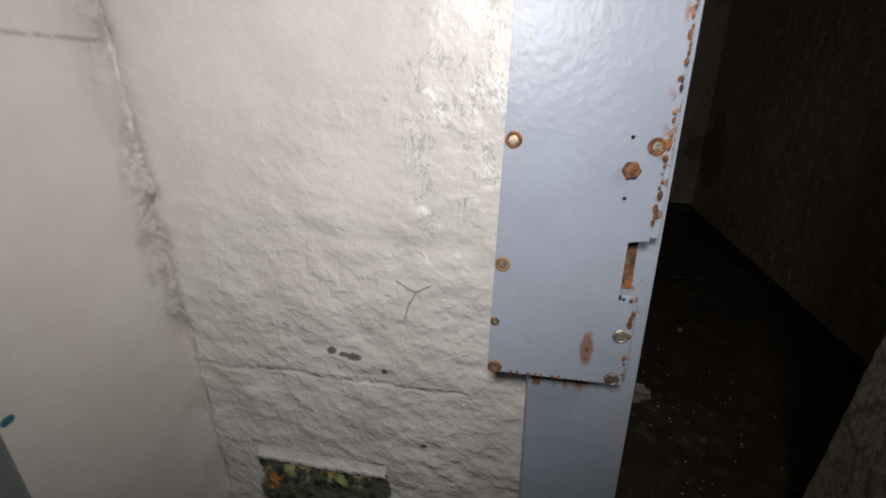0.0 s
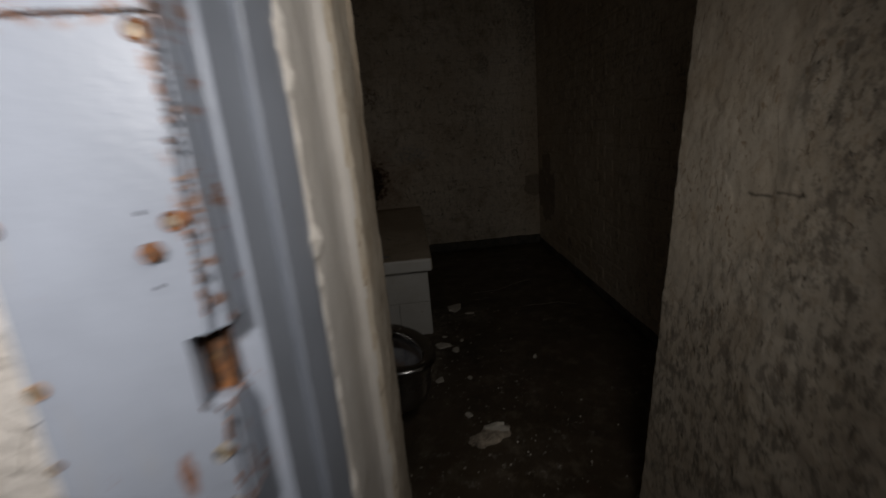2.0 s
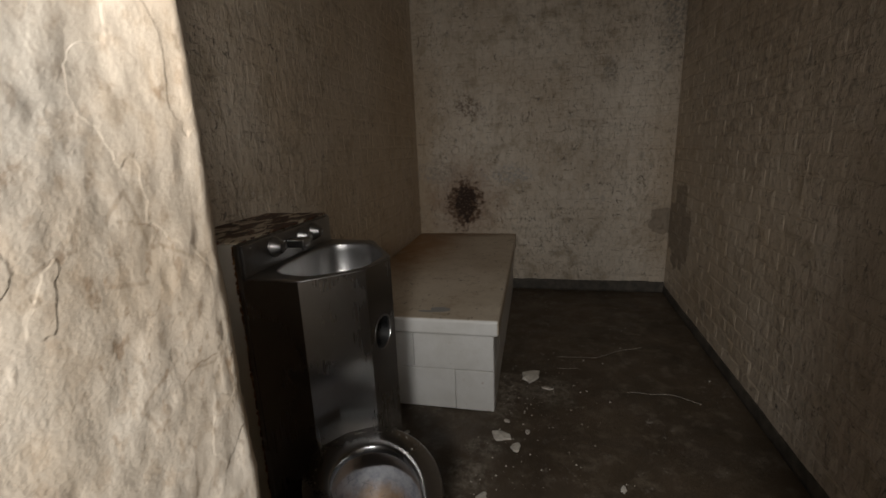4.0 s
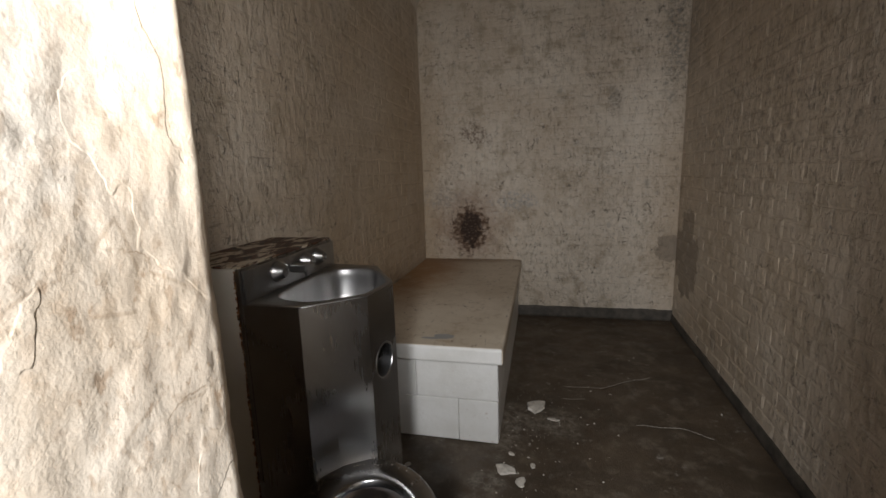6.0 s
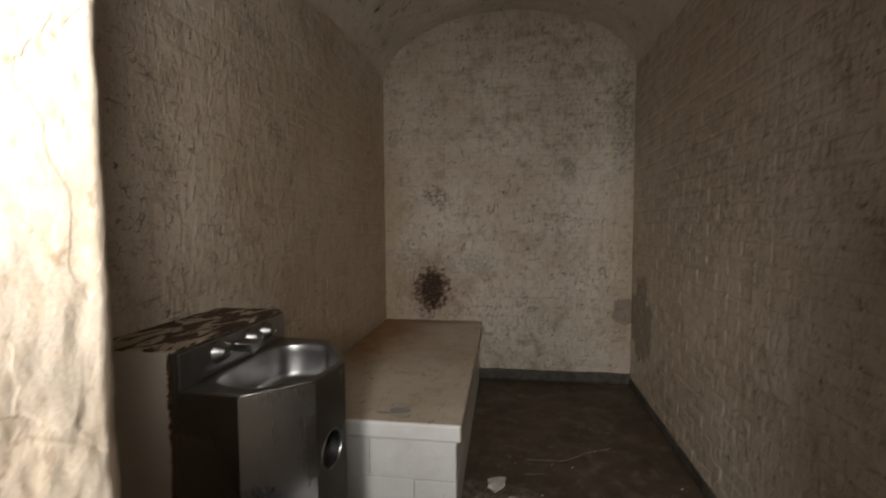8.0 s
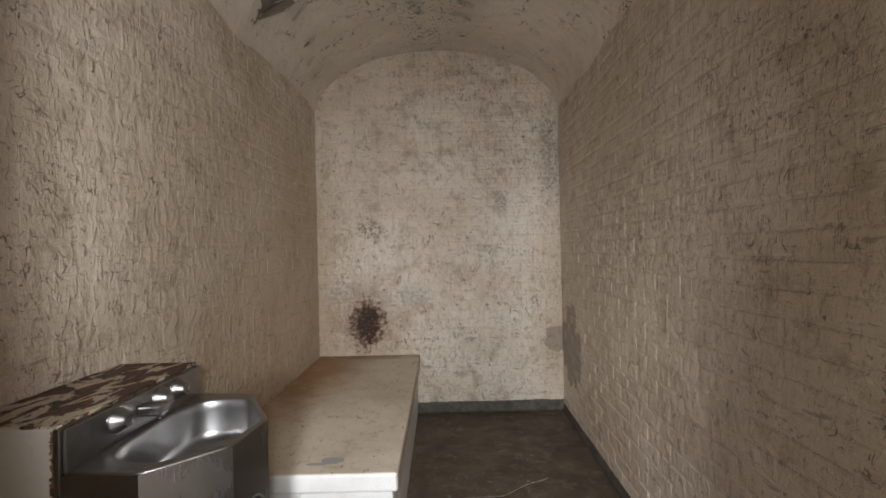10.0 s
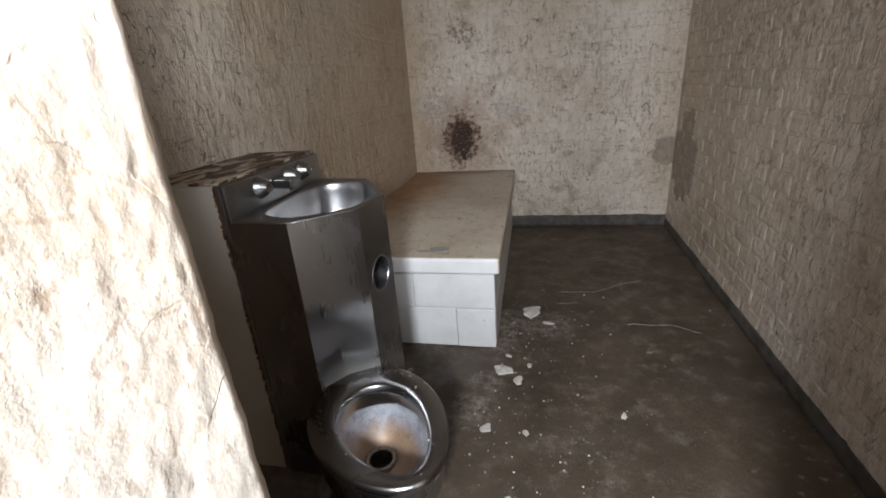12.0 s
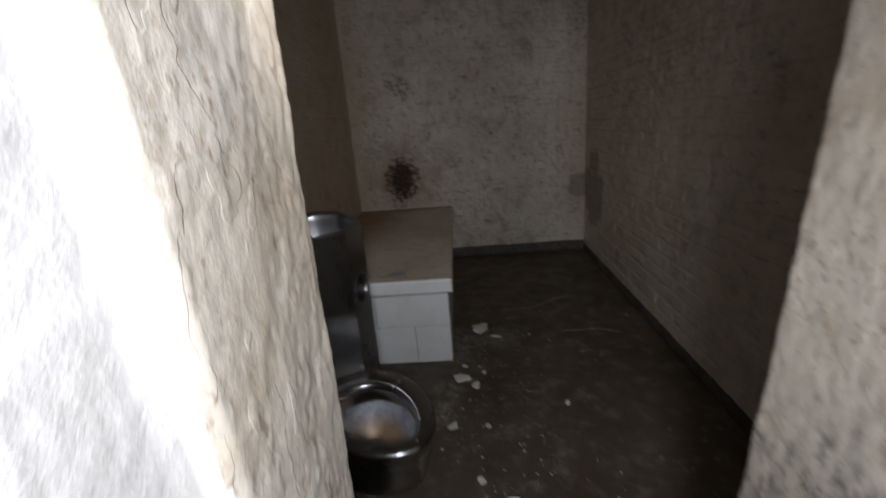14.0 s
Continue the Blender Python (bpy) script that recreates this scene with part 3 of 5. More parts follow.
def bed_paint(name, top):
    """White gloss on block; the sleeping surface is worn yellow and brown at the wall."""
    m = Mat(name, 0.5)
    if top:
        c = m.mix(m.ramp(m.noise(2.4, 5.0, 0.6), 0.35, 0.7), (0.60, 0.52, 0.41), (0.48, 0.40, 0.295))
        c = m.mix(m.math("MULTIPLY", m.blob((-0.50, 4.3, 0.56), (0.34, 0.85, 0.3), 0.7, 5.0, 0.7), 0.95), c, (0.27, 0.135, 0.045))
        c = m.mix(m.math("MULTIPLY", m.blob((-0.10, Y1, 0.56), (0.55, 0.14, 0.3), 0.6, 9.0, 0.6), 0.7), c, (0.20, 0.11, 0.05))
        c = m.mix(m.ramp(m.noise(10.0, 7.0, 0.75), 0.50, 0.68, 0, 0.65), c, (0.36, 0.27, 0.175))
        c = m.mix(m.ramp(m.noise(48.0, 3.0, 0.6, (1, 0.5, 1)), 0.655, 0.70, 0, 0.75), c, (0.11, 0.08, 0.06))
        fleck = m.math("MULTIPLY", m.ramp(m.noise(26.0, 6.0, 0.7, (0.8, 0.8, 1), (3, 3, 0), 1.2), 0.615, 0.64), m.ramp(m.noise(5.0, 2.0, shift=(2, 7, 1)), 0.42, 0.50))
        c = m.mix(m.math("MULTIPLY", fleck, 0.85), c, (0.10, 0.065, 0.04))
        c = m.mix(m.blob((0.085, 2.74, 0.56), (0.055, 0.035, 0.2), 0.35, 18.0, 0.06), c, (0.29, 0.285, 0.275))
        c = m.mix(m.blob((0.02, 2.71, 0.56), (0.05, 0.014, 0.2), 0.35, 18.0, 0.06), c, (0.29, 0.285, 0.275))
    else:
        c = m.mix(m.ramp(m.noise(5.0, 5.0, 0.6), 0.35, 0.7), (0.71, 0.695, 0.66), (0.63, 0.61, 0.565))
        c = m.mix(m.ramp(m.noise(34.0, 4.0, 0.7), 0.66, 0.74, 0, 0.5), c, (0.34, 0.22, 0.14))
    m.colour(c)
    m.bump(m.noise(18.0, 5.0, 0.6), 0.008, 0.45)
    m.bump(m.noise(90.0, 3.0, 0.6), 0.002, 0.5)
    return m.m


def plain(name, colour, roughness=0.7, metallic=0.0, grain=40.0, vary=0.75):
    m = Mat(name, roughness, metallic)
    m.colour(m.mix(m.ramp(m.noise(grain, 5.0, 0.65), 0.35, 0.65), colour, tuple(v * vary for v in colour)))
    m.bump(m.noise(grain * 2.5, 4.0, 0.6), 0.002, 0.5)
    return m.m


CELL, VAULT, CORR, REVEAL, FLOOR = cell_paint(), vault_paint(), corridor_paint(), reveal_paint(), floor_concrete()
GREY, DOOR_GREY = grey_steel_paint("grey_frame_paint"), grey_steel_paint("grey_door_paint", rust=0.52)
STEEL_SOFT = stainless("dull_stainless_steel", 0.6, 0.07)
TRIM = grey_steel_paint("grey_trim_paint", (0.19, 0.21, 0.215), 0.6)
RUST, STEEL, BOWL, FLAKED, CABINET = rust_metal(), stainless(), bowl_steel(), flaked_paint(), cabinet_paint()
BED_TOP, BED_SIDE = bed_paint("worn_bed_top", True), bed_paint("white_block_paint", False)
SKIRT = plain("grey_skirting_paint", (0.085, 0.072, 0.055), 0.7, 0, 12.0, 0.45)
CHIP = plain("plaster_chip", (0.66, 0.61, 0.53), 0.85, 0, 25.0, 0.72)
DUSTY = plain("brown_grit", (0.30, 0.265, 0.215), 0.9, 0, 60.0, 0.5)
BLACK = plain("dark_cavity", (0.012, 0.011, 0.010), 0.9)
# dark grey that puts the lack of light beyond the pier into the colour
DARKWALL = plain("unlit_wall_grey", (0.10, 0.105, 0.11), 0.55, 0, 6.0, 0.7)
CONCRETE = plain("raw_concrete", (0.20, 0.18, 0.155), 0.85, 0, 14.0, 0.6)
BRASSY = plain("worn_screw_metal", (0.42, 0.36, 0.28), 0.45, 0.7, 120.0, 0.45)


# ---- mesh helpers
def part(name, bm, material, parent=None, label="", smooth=False):
    bmesh.ops.recalc_face_normals(bm, faces=bm.faces)
    me = bpy.data.meshes.new(name)
    bm.to_mesh(me)
    bm.free()
    me.materials.append(material)
    if smooth:
        me.polygons.foreach_set("use_smooth", [True] * len(me.polygons))
    ob = new(name, me)
    if parent is not None:
        ob.parent = parent
    if label:
        ob["label"] = label
    return ob


def box(x0, x1, y0, y1, z0, z1, bevel=0.0, segments=2, bm=None):
    own = bmesh.new()
    bmesh.ops.create_cube(own, size=1.0)
    for v in own.verts:
        v.co = Vector((x0 + (v.co.x + 0.5) * (x1 - x0), y0 + (v.co.y + 0.5) * (y1 - y0), z0 + (v.co.z + 0.5) * (z1 - z0)))
    if bevel:
        bmesh.ops.bevel(own, geom=own.edges[:], offset=bevel, segments=segments, affect="EDGES", profile=0.5)
    if bm is None:
        return own
    tmp = bpy.data.meshes.new("tmp")
    own.to_mesh(tmp)
    own.free()
    bm.from_mesh(tmp)
    bpy.data.meshes.remove(tmp)
    return bm


def lathe(profile, sides, m=None):
    """A body of revolution round z from (radius, height) pairs, moved by the pose m."""
    bm = bmesh.new()
    rings = []
    for r, z in profile:
        if r < 1e-5:
            rings.append([bm.verts.new((0, 0, z))])
        else:
            rings.append([bm.verts.new((r * math.cos(2 * math.pi * i / sides), r * math.sin(2 * math.pi * i / sides), z)) for i in range(sides)])
    for a, b in zip(rings, rings[1:]):
        for i in range(sides):
            j = (i + 1) % sides
            if len(a) == 1 and len(b) > 1:
                bm.faces.new((a[0], b[i], b[j]))
            elif len(b) == 1 and len(a) > 1:
                bm.faces.new((a[i], a[j], b[0]))
            elif len(a) > 1:
                bm.faces.new((a[i], a[j], b[j], b[i]))
    if m is not None:
        bm.transform(m)
    return bm


def prism(points, z0, z1):
    bm = bmesh.new()
    low = [bm.verts.new((x, y, z0)) for x, y in points]
    high = [bm.verts.new((x, y, z1)) for x, y in points]
    bm.faces.new(low[::-1])
    bm.faces.new(high)
    for i in range(len(points)):
        j = (i + 1) % len(points)
        bm.faces.new((low[i], low[j], high[j], high[i]))
    return bm


def structure(ob, label, category):
    return tagged(ob, label, category, kind="structure")


def worn(y, z):
    """How far the worn corner of the near jamb runs back towards its foot."""
    near, far = (y - 0.64) / 0.07, (1.02 - y) / 0.26
    return 0.06 * max(-0.25, min(0.6, 1.3 - z)) * max(0.0, min(1.0, near, far))


def flakes(p):
    """Relief of whitewash that has come off in plates, with dents between them."""
    wide = noise.noise(Vector((p.x * 7, p.y * 11, p.z * 6))) + 0.5 * noise.noise(p * 24) + 0.25 * noise.noise(p * 60)
    fine = noise.noise(Vector((p.x * 20, p.y * 30, p.z * 15)) + Vector((7, 3, 1))) + 0.5 * noise.noise(p * 70)
    plate = max(0.0, min(1.0, (wide - 0.10) / 0.05))
    thin = max(0.0, min(1.0, (fine - 0.22) / 0.08))
    dent = noise.noise(Vector((p.x * 60, p.y * 75, p.z * 42)))
    return 0.0015 * plate - 0.0007 * thin + 0.0004 * dent


def rough_wall(points, z0, z1, step, height, freq, amount, lean=0.0):
    """An upright sheet along a plan line, pushed in and out by noise; amount(x, y, z) gives how far."""
    line = []
    for (ax, ay), (bx, by) in zip(points, points[1:]):
        n = max(1, round(math.hypot(bx - ax, by - ay) / (step * (0.55 if 0.5 < (ay + by) / 2 < Y0 - 0.01 else 1.0))))
        line += [(ax + (bx - ax) * i / n, ay + (by - ay) * i / n) for i in range(n)]
    line.append(points[-1])
    rows = max(2, round((z1 - z0) / height))
    bm = bmesh.new()
    grid = []
    for k in range(rows + 1):
        z = z0 + (z1 - z0) * k / rows
        ring = []
        for i, (x, y) in enumerate(line):
            ax, ay = line[max(0, i - 1)]
            bx, by = line[min(len(line) - 1, i + 1)]
            d = math.hypot(bx - ax, by - ay)
            nx, ny = (by - ay) / d, -(bx - ax) / d
            p = Vector((x, y, z))
            # low on the corridor face the plaster lies in level trowel ridges
            q = Vector((x, y, z * (1.5 if y < 0.45 and z < 1.16 else 1.0)))
            h = amount(x, y, z) * (noise.noise(p * freq) + 0.55 * noise.noise(q * freq * 2.7) + 0.35 * noise.noise(q * freq * 6.1))
            if 0.494 < y < 0.53 and x < 0.3:
                h += 0.0042 * max(0.0, min(1.0, (noise.noise(Vector((1, 5, z * 24))) + 0.8 * noise.noise(Vector((y * 60, 2, z * 85))) - 0.05) / 0.12))
            h += flakes(p) if (0.735 if x < 0.6 else 0.5) < y < Y0 + 0.02 and 0.1 < x < 1.1 else 0.0
            back = worn(y, z) if 0.1 < x < 0.6 else 0.0
            ring.append(bm.verts.new((x + nx * h + lean * (z - 0.97), y + ny * h + back, z)))
        grid.append(ring)
    for a, b in zip(grid, grid[1:]):
        for i in range(len(a) - 1):
            bm.faces.new((a[i], a[i + 1], b[i + 1], b[i]))
    return bm


# ---- the setting: floor, walls, vault
def uneven_sheet(x0, x1, y0, y1, step, lift):
    bm = bmesh.new()
    nx, ny = round((x1 - x0) / step), round((y1 - y0) / step)
    rows = []
    for j in range(ny + 1):
        rows.append([bm.verts.new((x0 + (x1 - x0) * i / nx, y0 + (y1 - y0) * j / ny,
                                   lift * (noise.noise(Vector((x0 + i * step, y0 + j * step, 0)) * 3.0) - 0.4))) for i in range(nx + 1)])
    for a, b in zip(rows, rows[1:]):
        for i in range(nx):
            bm.faces.new((a[i], a[i + 1], b[i + 1], b[i]))
    return bm


floor_ob = structure(part("floor", uneven_sheet(-2.0, 3.4, -2.4, 5.0, 0.05, 0.004), FLOOR, smooth=True), "worn brown concrete floor with dust and stains", "floor")
part("slab", box(-2.0, 3.4, -2.4, 5.0, -0.2, -0.012), CONCRETE, floor_ob)

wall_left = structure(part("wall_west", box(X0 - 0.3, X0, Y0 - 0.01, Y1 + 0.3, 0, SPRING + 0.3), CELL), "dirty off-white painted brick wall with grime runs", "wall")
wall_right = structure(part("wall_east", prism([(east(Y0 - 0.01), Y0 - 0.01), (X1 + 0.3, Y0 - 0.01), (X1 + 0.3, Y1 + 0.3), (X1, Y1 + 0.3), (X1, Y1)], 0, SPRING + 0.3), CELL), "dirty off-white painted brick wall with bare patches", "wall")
wall_back = structure(part("wall_north", box(X0, X1, Y1, Y1 + 0.3, 0, CROWN + 0.3), CELL), "off-white painted brick wall with a burnt stain", "wall")


def vault():
    bm = bmesh.new()
    n, rows = 64, 74
    grid = []
    for k in range(rows + 1):
        y = Y0 - 0.02 + (Y1 + 0.05 - Y0) * k / rows
        ring = []
        for i in range(n + 1):
            a = math.pi * i / n
            x, z = (X0 + east(y)) / 2 - (east(y) - X0) / 2 * math.cos(a) * 1.004, SPRING + (CROWN - SPRING) * math.sin(a)
            h = 0.012 * noise.noise(Vector((x, y, z)) * 2.3) + 0.004 * noise.noise(Vector((x, y, z)) * 9)
            ring.append(bm.verts.new((x - h * math.cos(a), y, z + h * math.sin(a))))
        grid.append(ring)
    for a, b in zip(grid, grid[1:]):
        for i in range(n):
            bm.faces.new((a[i], a[i + 1], b[i + 1], b[i]))
    # loose curls of paint that hang from the vault
    rng = random.Random(4)
    curls = [(-0.36, 3.45, 0.30, 0.10), (-0.30, 3.62, 0.16, 0.06), (-0.33, 3.98, 0.10, 0.04), (-0.40, 4.2, 0.08, 0.035), (-0.42, 4.45, 0.10, 0.03)]
    curls += [(0.25 + rng.random() * 0.65, 3.55 + rng.random() * 0.7, 0.05 + rng.random() * 0.12, 0.02 + rng.random() * 0.035) for _ in range(16)]
    for x, y, length, drop in curls:
        turn = rng.uniform(-0.6, 0.6)
        rows2 = []
        for u in range(7):
            s = (u / 6 - 0.5) * length
            px, py = x + s * math.cos(turn), y + s * math.sin(turn)
            w = drop * (1 - abs(u / 3 - 1) ** 2) + 0.004
            line = []
            for q in range(4):
                f = q / 3
                yy = py - w * f * 1.1
                c = max(-1.0, min(1.0, (CX - px) / ((X1 - X0) / 2)))
                line.append(bm.verts.new((px, yy, SPRING + (CROWN - SPRING) * math.sqrt(max(0.0, 1 - c * c)) - 0.004 - w * 1.3 * f * f)))
            rows2.append(line)
        for a, b in zip(rows2, rows2[1:]):
            for q in range(3):
                bm.faces.new((a[q], a[q + 1], b[q + 1], b[q]))
    return bm


structure(part("ceiling", vault(), VAULT, smooth=True), "brownish barrel vault with peeling, curling paint", "ceiling")
structure(part("ceiling_slab", box(X0 - 0.3, X1 + 0.3, Y0 - 0.7, Y1 + 0.3, CROWN + 0.3, CROWN + 0.45), CONCRETE), "plain concrete slab above the vault", "ceiling")


# the thick front wall: a rough sheet round each side of the doorway, in front of a solid core
def wall_relief(x, y, z):
    if y > 1.0:
        return 0.0022
    if y > 0.735:
        return 0.0020
    if y > 0.5 and x > 0.6:
        return 0.0045
    if y > 0.5:
        return 0.011 if 0.500 < y < 0.533 else 0.0022
    return 0.0066 if z < 1.16 else 0.0032


LEFT_LINE = [(-0.62, FACE), (0.13, FACE), (0.175, 0.435), (0.190, 0.50), (0.203, 0.522), (0.204, 0.60), (0.201, 0.69), (0.207, 0.712), (0.221, 0.720), (0.231, 0.734), (0.232, 0.87), (0.229, 0.97), (0.231, 1.045), (0.218, Y0), (X0 - 0.02, Y0)]
RIGHT_LINE = [(X1 + 0.05, Y0 + 0.012), (0.984, Y0 + 0.012), (0.976, 1.066), (0.974, 0.98), (0.973, 0.86), (0.974, 0.770), (0.9705, 0.746), (0.9705, 0.730), (0.974, 0.705), (0.982, 0.62), (0.984, 0.52), (1.01, 0.445), (1.06, FACE), (2.6, FACE)]


def front_side(name, line, core, label, lean=0.0):
    ob = part(name, prism(core, 0, CROWN + 0.3), REVEAL)
    structure(ob, label, "wall")
    bm = rough_wall(line, -0.02, 2.12, 0.010, 0.0075, 13.0, wall_relief, lean)
    sheet = part("plaster", bm, CORR, ob, "lumpy cream paint, cracked in the doorway", smooth=True)
    sheet.data.materials.append(REVEAL)
    for p in sheet.data.polygons:
        p.material_index = 1 if p.center.y > (0.722 + worn(0.73, p.center.z) if p.center.x < 0.6 else 0.46) else 0
    upper = part("upper_plaster", rough_wall(line, 2.12, 2.9, 0.1, 0.1, 9.0, wall_relief, lean), CORR, ob)
    return ob


front_side("wall_south_left", LEFT_LINE, [(-0.62, FACE + 0.02), (0.10, FACE + 0.02), (0.15, 0.50), (0.165, 0.74), (0.16, Y0 - 0.02), (-0.62, Y0 - 0.02)], "thick lumpy cream-painted wall beside the doorway")
front_side("wall_south_right", RIGHT_LINE, [(1.10, FACE + 0.02), (2.6, FACE + 0.02), (2.6, Y0 - 0.02), (1.09, Y0 - 0.02), (1.07, 0.76), (1.08, 0.50)], "thick rough wall with grimy cracked reveal", 0.06)
structure(part("lintel", box(0.10, 1.12, FACE + 0.03, Y0 - 0.03, 2.06, CROWN + 0.3, 0.01), REVEAL), "plastered lintel over the cell doorway", "wall")

def paint_curl():
    """The lip of thick paint that curls out over the torn patch."""
    bm = bmesh.new()
    rows = []
    for i in range(31):
        x = -0.348 + 0.222 * i / 30
        sag = 0.004 * noise.noise(Vector((x * 45, 1, 2))) + 0.003 * noise.noise(Vector((x * 120, 4, 2)))
        rows.append([bm.verts.new((x, FACE - 0.001 - 0.010 * f ** 1.6, 0.748 - 0.018 * f + sag * f)) for f in (0.0, 0.35, 0.7, 1.0)] + [bm.verts.new((x, FACE + 0.001 - 0.007, 0.7315 + sag))])
    for a, b in zip(rows, rows[1:]):
        for q in range(4):
            bm.faces.new((a[q], a[q + 1], b[q + 1], b[q]))
    return bm


part("paint_curl", paint_curl(), CORR, bpy.data.objects["wall_south_left"], "lip of thick cream paint curling off the wall", smooth=True)

# the corridor: a pier close by, wall beyond coloured dark because it lies unlit, plain walls all round
pier = structure(part("wall_corridor_pier", box(-0.80, -0.462, 0.184, 0.44, 0, 2.9), CORR), "smooth cream-painted pier meeting the cell wall", "wall")
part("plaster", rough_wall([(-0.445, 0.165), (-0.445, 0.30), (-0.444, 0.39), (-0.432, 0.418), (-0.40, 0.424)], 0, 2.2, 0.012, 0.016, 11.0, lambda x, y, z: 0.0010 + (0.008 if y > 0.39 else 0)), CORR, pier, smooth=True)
structure(part("trim", box(-0.475, -0.4405, 0.130, 0.183, 0, 2.9, 0.006), TRIM), "grey painted steel angle on the corner of the pier", "trim")
structure(part("wall_corridor_west", box(-0.80, -0.50, -2.4, 0.129, 0, 2.9), DARKWALL), "corridor wall beyond the pier, its unlit dark put into the colour", "wall")
structure(part("wall_corridor_east", box(2.6, 2.8, -2.4, Y0 + 0.2, 0, 2.9), CORR), "cream corridor wall", "wall")
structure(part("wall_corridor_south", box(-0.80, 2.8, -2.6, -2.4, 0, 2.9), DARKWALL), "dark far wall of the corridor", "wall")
structure(part("ceiling_corridor", box(-0.80, 2.8, -2.6, FACE + 0.02, 2.9, 3.05), CONCRETE), "dark concrete corridor ceiling", "ceiling")


def skirting(name, points, parent_label, high=0.100):
    """A painted band with an uneven upper edge, run along the foot of a wall."""
    bm = bmesh.new()
    (ax, ay), (bx, by), (nx, ny) = points
    n = round(math.hypot(bx - ax, by - ay) / 0.03)
    rings = []
    for i in range(n + 1):
        x, y = ax + (bx - ax) * i / n, ay + (by - ay) * i / n
        h = high + 0.010 * noise.noise(Vector((x, y, 3)) * 5) + 0.006 * noise.noise(Vector((x, y, 3)) * 21)
        t = 0.008 + 0.002 * noise.noise(Vector((x, y, 1)) * 9)
        rings.append([bm.verts.new((x + nx * o, y + ny * o, z)) for o, z in ((0, -0.01), (t * 1.9, -0.01), (t * 1.4, 0.02), (t, h * 0.8), (t * 0.7, h), (0, h))])
    for a, b in zip(rings, rings[1:]):
        for q in range(5):
            bm.faces.new((a[q], a[q + 1], b[q + 1], b[q]))
    return structure(part(name, bm, SKIRT, smooth=True), parent_label, "skirting")


skirting("baseboard_north", [(0.36, Y1), (X1, Y1), (0, -1)], "dark grey painted band along the foot of the wall")
skirting("baseboard_east", [(east(Y0), Y0), (X1, Y1), (-1, 0)], "dark grey painted band along the foot of the wall", 0.068)
skirting("baseboard_west", [(X0, 2.30), (X0, 2.62), (1, 0)], "dark grey painted band along the foot of the wall")


# ---- the doorway's steel frame with its bolted lock cover
def screw(parent, x, y, z, r=0.0072, rusty=True):
    """A countersunk socket screw whose axis looks out of the wall."""
    m = pose(x, y, z, 90, 0, 0)
    ring = part("screw", lathe([(0, -0.002), (r, -0.002), (r, 0.0008), (r * 0.80, 0.0016), (r * 0.62, 0.0006), (0, 0.0006)], 16, m), RUST if rusty else BRASSY, parent)
    part("head", lathe([(r * 0.58, 0.0004), (r * 0.54, 0.0020), (r * 0.24, 0.0022), (r * 0.20, 0.0009), (0, 0.0009)], 12, m), BRASSY, ring)
    return ring


